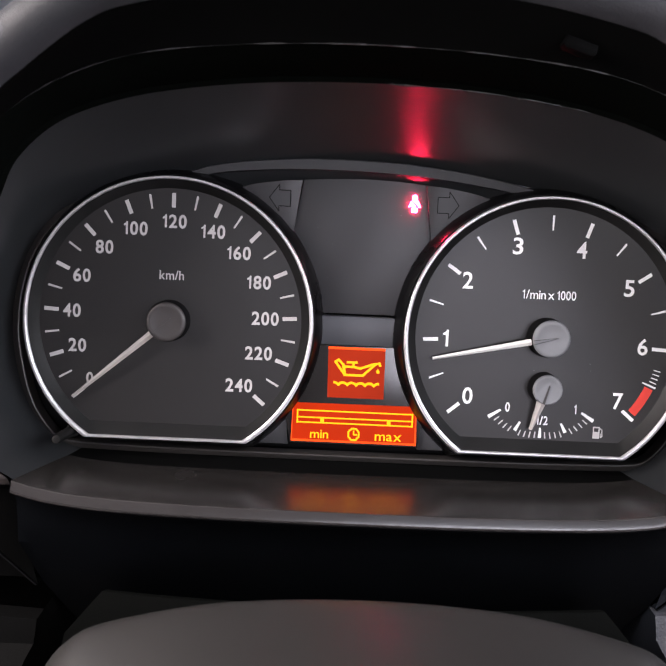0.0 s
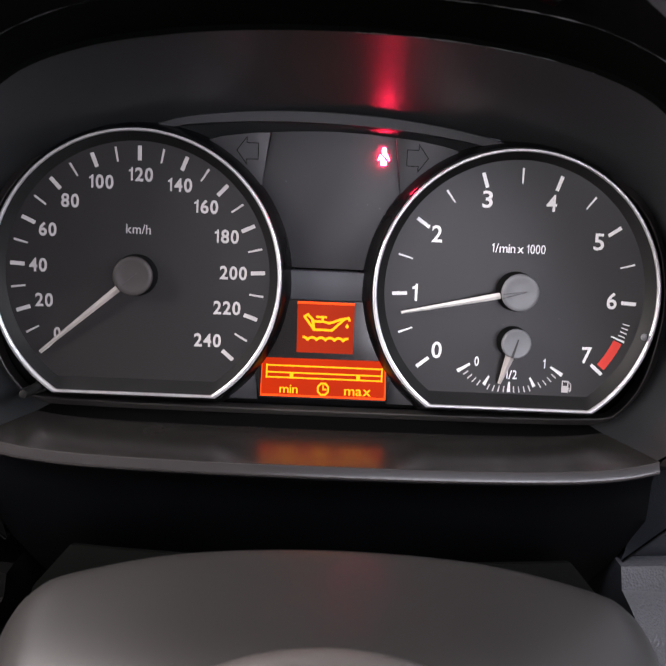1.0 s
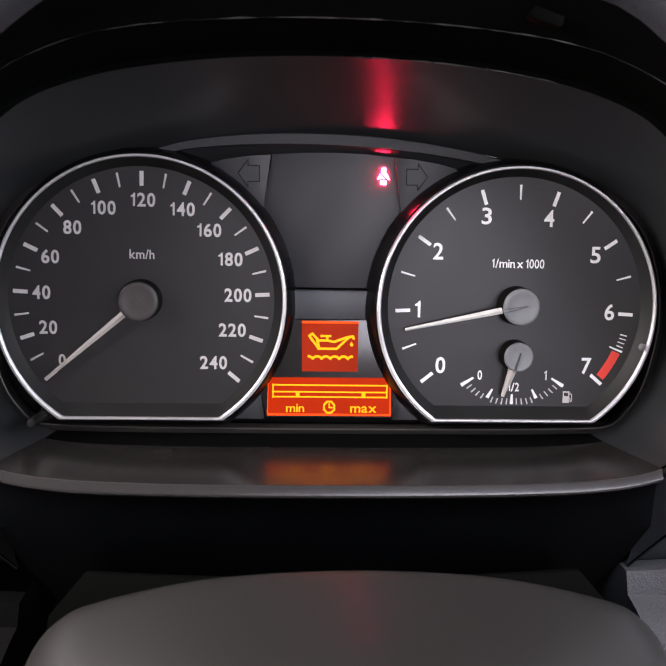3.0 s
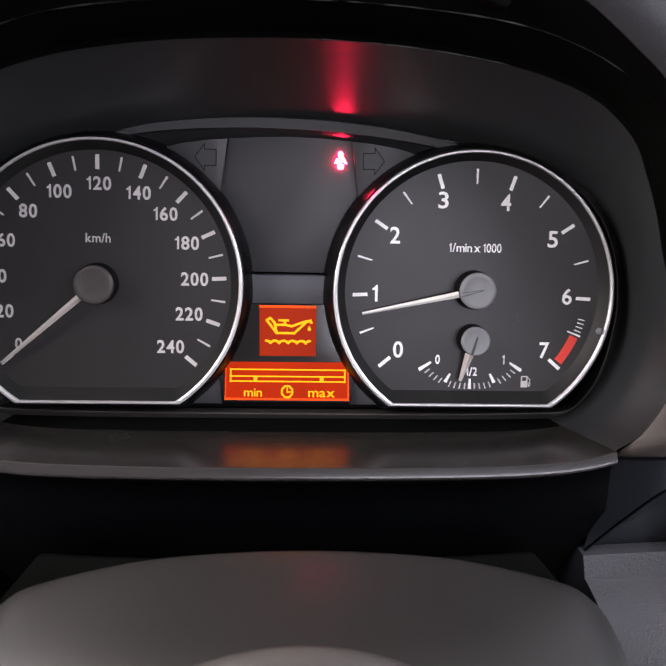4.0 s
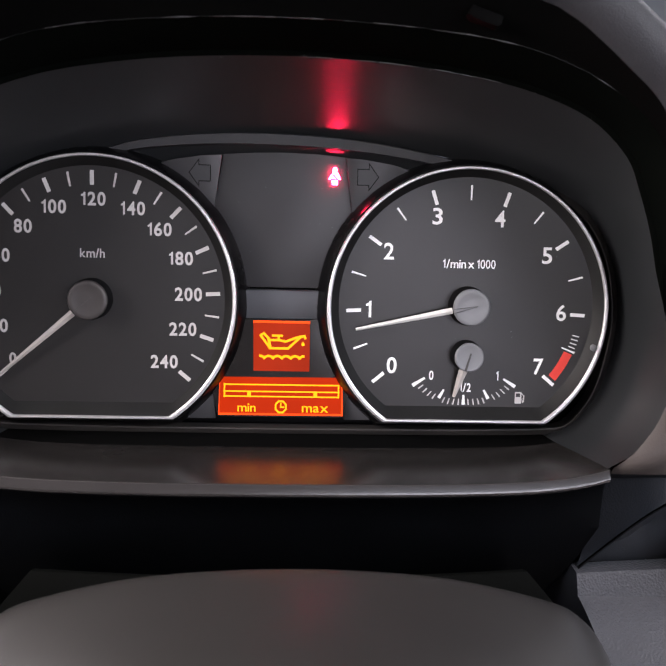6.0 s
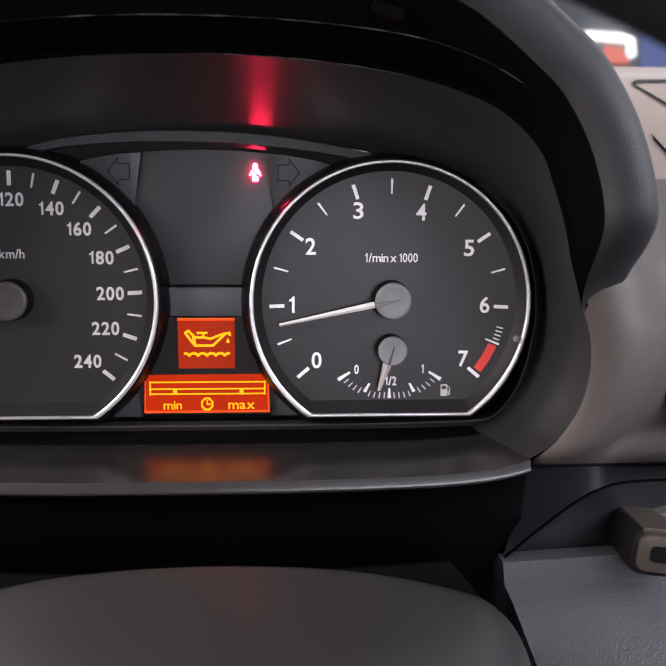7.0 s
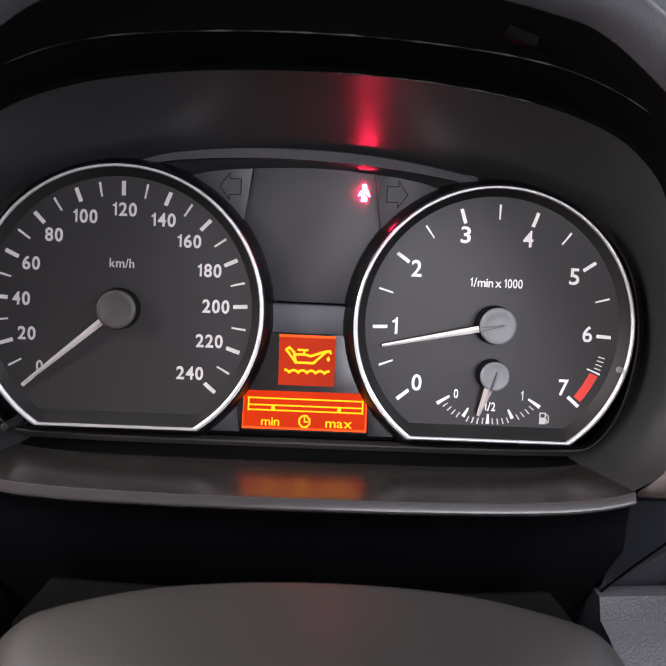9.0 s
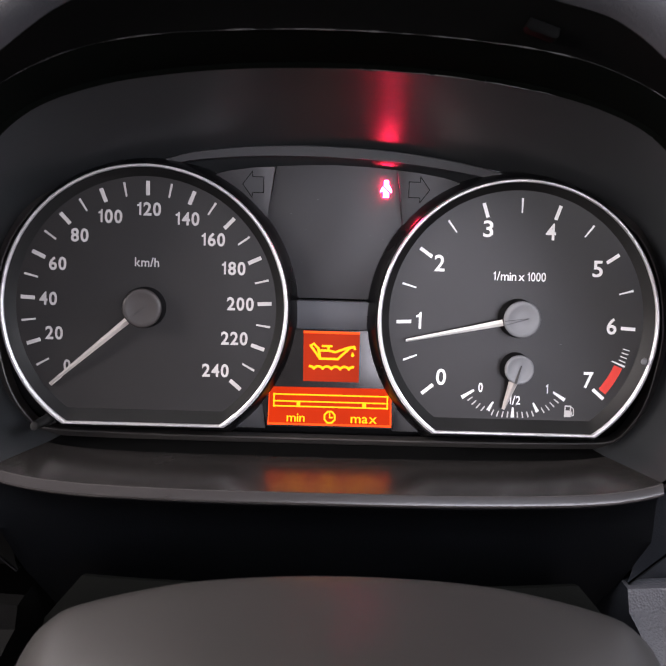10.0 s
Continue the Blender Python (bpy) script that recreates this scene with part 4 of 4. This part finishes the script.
# Unseen black plate added behind the dash to stop light through gaps.
part("light_stop_plate", prism([(-0.58, -0.34), (1.00, -0.34), (1.00, -0.03), (-0.58, -0.03)], 0.0700, 0.0750), LINING_SHADE, dash)
PAD_X = (0.120, 0.200, 0.240, 0.320, 0.600, 1.000)
PAD = ((0.024, -0.0100), (0.036, 0.0100), (0.062, 0.0440), (0.066, 0.0462), (0.090, 0.0740), (0.118, 0.0960), (0.132, 0.1040), (0.1385, 0.1072), (0.1410, 0.1070), (0.150, 0.1128), (0.200, 0.1210), (0.62, 0.1220))
part("top_pad", loft([[(x, y + 0.02 * (x - 0.2), z) for x in PAD_X] for y, z in PAD[:10]]), BEIGE, dash, "beige upper dash pad")
part("top_strip", loft([[(x, y + 0.02 * (x - 0.2), z) for x in PAD_X] for y, z in PAD[9:]]), GREY_BEIGE, dash, "taupe strip below the windscreen")
part("top_pad_rear", loft([[(-0.60, 0.10, 0.060), (-0.2, 0.10, 0.080), (0.128, 0.100, 0.088)], [(-0.60, 0.62, 0.105), (-0.2, 0.62, 0.11), (0.128, 0.62, 0.110)]]), GREY_SKIN, dash)

# ignition key in its slot, and the start button above it
key = thing("ignition_key", "dark key fob with brushed metal end pushed into the dash", "car key")
KEY_M = Matrix.Translation((0.1658, -0.0280, -0.0905)) @ Matrix.Rotation(radians(8), 4, "Y")




def rounded(w, h, r, n=5):
    """A rounded rectangle about the origin: half width, half height, corner radius."""
    return [(sx * (w - r) + r * math.cos(a), sz * (h - r) + r * math.sin(a)) for sx, sz, q in ((1, 1, 0), (-1, 1, 90), (-1, -1, 180), (1, -1, 270)) for a in [radians(q + 90 * i / n) for i in range(n + 1)]]


part("fob", placed(prism(rounded(0.0108, 0.0086, 0.0042), 0.0008, 0.0340, 0.0012), KEY_M), KEY_BLACK, key)
end = part("metal_end", placed(prism(rounded(0.0088, 0.0068, 0.0034), -0.0008, 0.0012, 0.0006), KEY_M), KEY_METAL, key, "brushed metal end of the key")
part("metal_back", placed(prism([(x, z + 0.0079) for x, z in rounded(0.0078, 0.0012, 0.0010, 3)], 0.0006, 0.0280, 0.0004), KEY_M), KEY_METAL, key, "brushed metal back of the key")
part("eyelet", placed(prism(rounded(0.0044, 0.0030, 0.0018), -0.0012, -0.0004), KEY_M), SHADOW_GAP, end, "dark key ring hole")
button = thing("start_button", "silver button with a small printed car outline", "button")
part("cap", prism(smooth_line([(0.175, -0.0965), (0.1715, -0.088), (0.173, -0.0830), (0.201, -0.0820), (0.201, -0.0965), (0.175, -0.0965)], 40)[:-1], -0.0070, 0.004, 0.0008), SILVER, button)
part("car_symbol", prism(stroke([(0.1722, -0.0908), (0.1724, -0.0890), (0.1750, -0.0882), (0.1775, -0.0862), (0.1810, -0.0860), (0.1840, -0.0880), (0.1870, -0.0888), (0.1872, -0.0908), (0.1722, -0.0908)], 0.0005) + stroke([(0.1710, -0.0933), (0.1890, -0.0933)], 0.0006), -0.0073, -0.0066), MARK, button, smooth=False)

# air vent at the far side of the cheek
vent = thing("dash_vent", "round dash air outlet with dark rim", "air vent")
part("rim", placed(lathe(0.0, 0.0, [(0.0240, 0.004), (0.0255, -0.0020), (0.0240, -0.0035), (0.0215, -0.0020), (0.0205, 0.004)], 48), Matrix.Translation((0.2005, 0.0070, -0.0250))), KEY_BLACK, vent)
part("dial", placed(lathe(0.0, 0.0, [(0.0205, 0.004), (0.0205, -0.0010), (0.0185, -0.0018), (0.002, -0.0022)], 48), Matrix.Translation((0.2005, 0.0070, -0.0250))), SILVER, vent)

# raised pad with dark joints on the upper dash
def pad_joint(points, w):
    """A dark joint that lies on the upper dash pad: points of (x, share of the pad's height)."""
    def on_pad(x, z):
        y = float(np.interp(z, [q[1] for q in PAD[:8]], [q[0] for q in PAD[:8]])) + 0.02 * (x - 0.2)
        return (x, y - 0.0006, z + 0.0004)
    return loft([[on_pad(x, z - w / 2), on_pad(x, z + w / 2)] for x, z in points])


part("pad_joint", pad_joint([(0.3600, 0.1022), (0.2250, 0.1016), (0.2120, 0.1010), (0.2086, 0.0985)], 0.0020), SHADOW_GAP, dash, "dark joint in the upper dash")
part("pad_joint", pad_joint([(0.2086, 0.0985), (0.2150, 0.0915), (0.2230, 0.0830), (0.2400, 0.0640)], 0.0030), SHADOW_GAP, dash, "dark joint in the upper dash")
part("pad_joint", pad_joint([(0.2040, 0.0690), (0.2080, 0.0620), (0.2150, 0.0520), (0.2190, 0.0465)], 0.0034), SHADOW_GAP, dash, "dark joint in the upper dash")

# ---- the cabin around and the view out ----
def slab(name, x0, x1, y0, y1, z0, z1, mat):
    bm = bmesh.new()
    bmesh.ops.create_cube(bm, size=1.0)
    for v in bm.verts:
        v.co = ((x0 + x1) / 2 + v.co.x * (x1 - x0), (y0 + y1) / 2 + v.co.y * (y1 - y0), (z0 + z1) / 2 + v.co.z * (z1 - z0))
    return tagged(new(name, bm_mesh(name, bm, mat, False)), kind="structure")


tagged(slab("floor", -0.66, 1.12, -1.70, 0.90, -0.82, -0.78, CABIN), "beige cabin floor carpet", "floor")
tagged(slab("ceiling", -0.66, 1.12, -1.70, 0.50, 0.66, 0.70, HEADLINER), "pale grey fabric headliner", "ceiling")
for name, x0, x1 in (("wall_left", -0.66, -0.62), ("wall_right", 1.08, 1.12)):
    tagged(slab(name, x0, x1, -1.70, 0.90, -0.78, 0.16, CABIN), "beige door trim of the cabin", "wall")
    tagged(slab("trim", x0, x1, -1.70, 0.70, 0.60, 0.66, HEADLINER), "pale roof rail trim", "trim")
    tagged(slab("trim", x0, x1, -1.14, -1.04, 0.16, 0.60, HEADLINER), "pale centre pillar trim", "trim")
tagged(slab("wall_rear", -0.62, 1.08, -1.70, -1.66, -0.78, -0.16, CABIN), "beige trim behind the rear seats", "wall")
# Two unseen slabs added so the left dial reflects no bright sky.
tagged(slab("wall_rear", -0.62, 0.10, -1.70, -1.66, -0.16, 0.66, CABIN), "beige wall added to keep the rear left dark", "wall")
tagged(slab("wall_left", -0.66, -0.62, -1.70, -1.05, 0.16, 0.60, CABIN), "beige wall added to block the sky at the rear left", "wall")
tagged(slab("wall_front", -0.62, 1.08, 0.66, 0.70, -0.78, 0.108, CABIN), "beige bulkhead below the windscreen", "wall")

tagged(new("backdrop", bm_mesh("backdrop", prism([(-6, -2), (8, -2), (8, 4), (-6, 4)], 6.0, 6.05), material("far_wall", (0.30, 0.30, 0.33), 0.8, spread=0.3, scale=0.8), False)), "grey hall wall seen through the windscreen", "backdrop", kind="structure")
sign = thing("light_box", "white lit frame with a red panel on the hall wall", "sign")
LIT_WHITE, LIT_RED = glow("lit_white", (1.0, 1.0, 1.0), 1.6), glow("lit_red", (1.0, 0.30, 0.24), 0.75)
LIT_BLUE = glow("lit_blue", (0.22, 0.28, 0.60), 0.5)
part("frame", prism([(2.24, 1.38), (2.50, 1.37), (2.59, 1.345), (2.61, 1.22), (2.57, 1.20), (2.56, 1.315), (2.28, 1.330)], 5.93, 6.0), LIT_WHITE, sign)
part("panel", prism([(2.36, 1.17), (2.57, 1.17), (2.56, 1.21), (2.50, 1.28), (2.40, 1.29)], 5.95, 6.0), LIT_RED, sign)
part("side_panel", prism([(2.67, 1.10), (3.40, 1.10), (3.40, 1.45), (2.67, 1.45)], 5.95, 6.0), LIT_BLUE, sign)
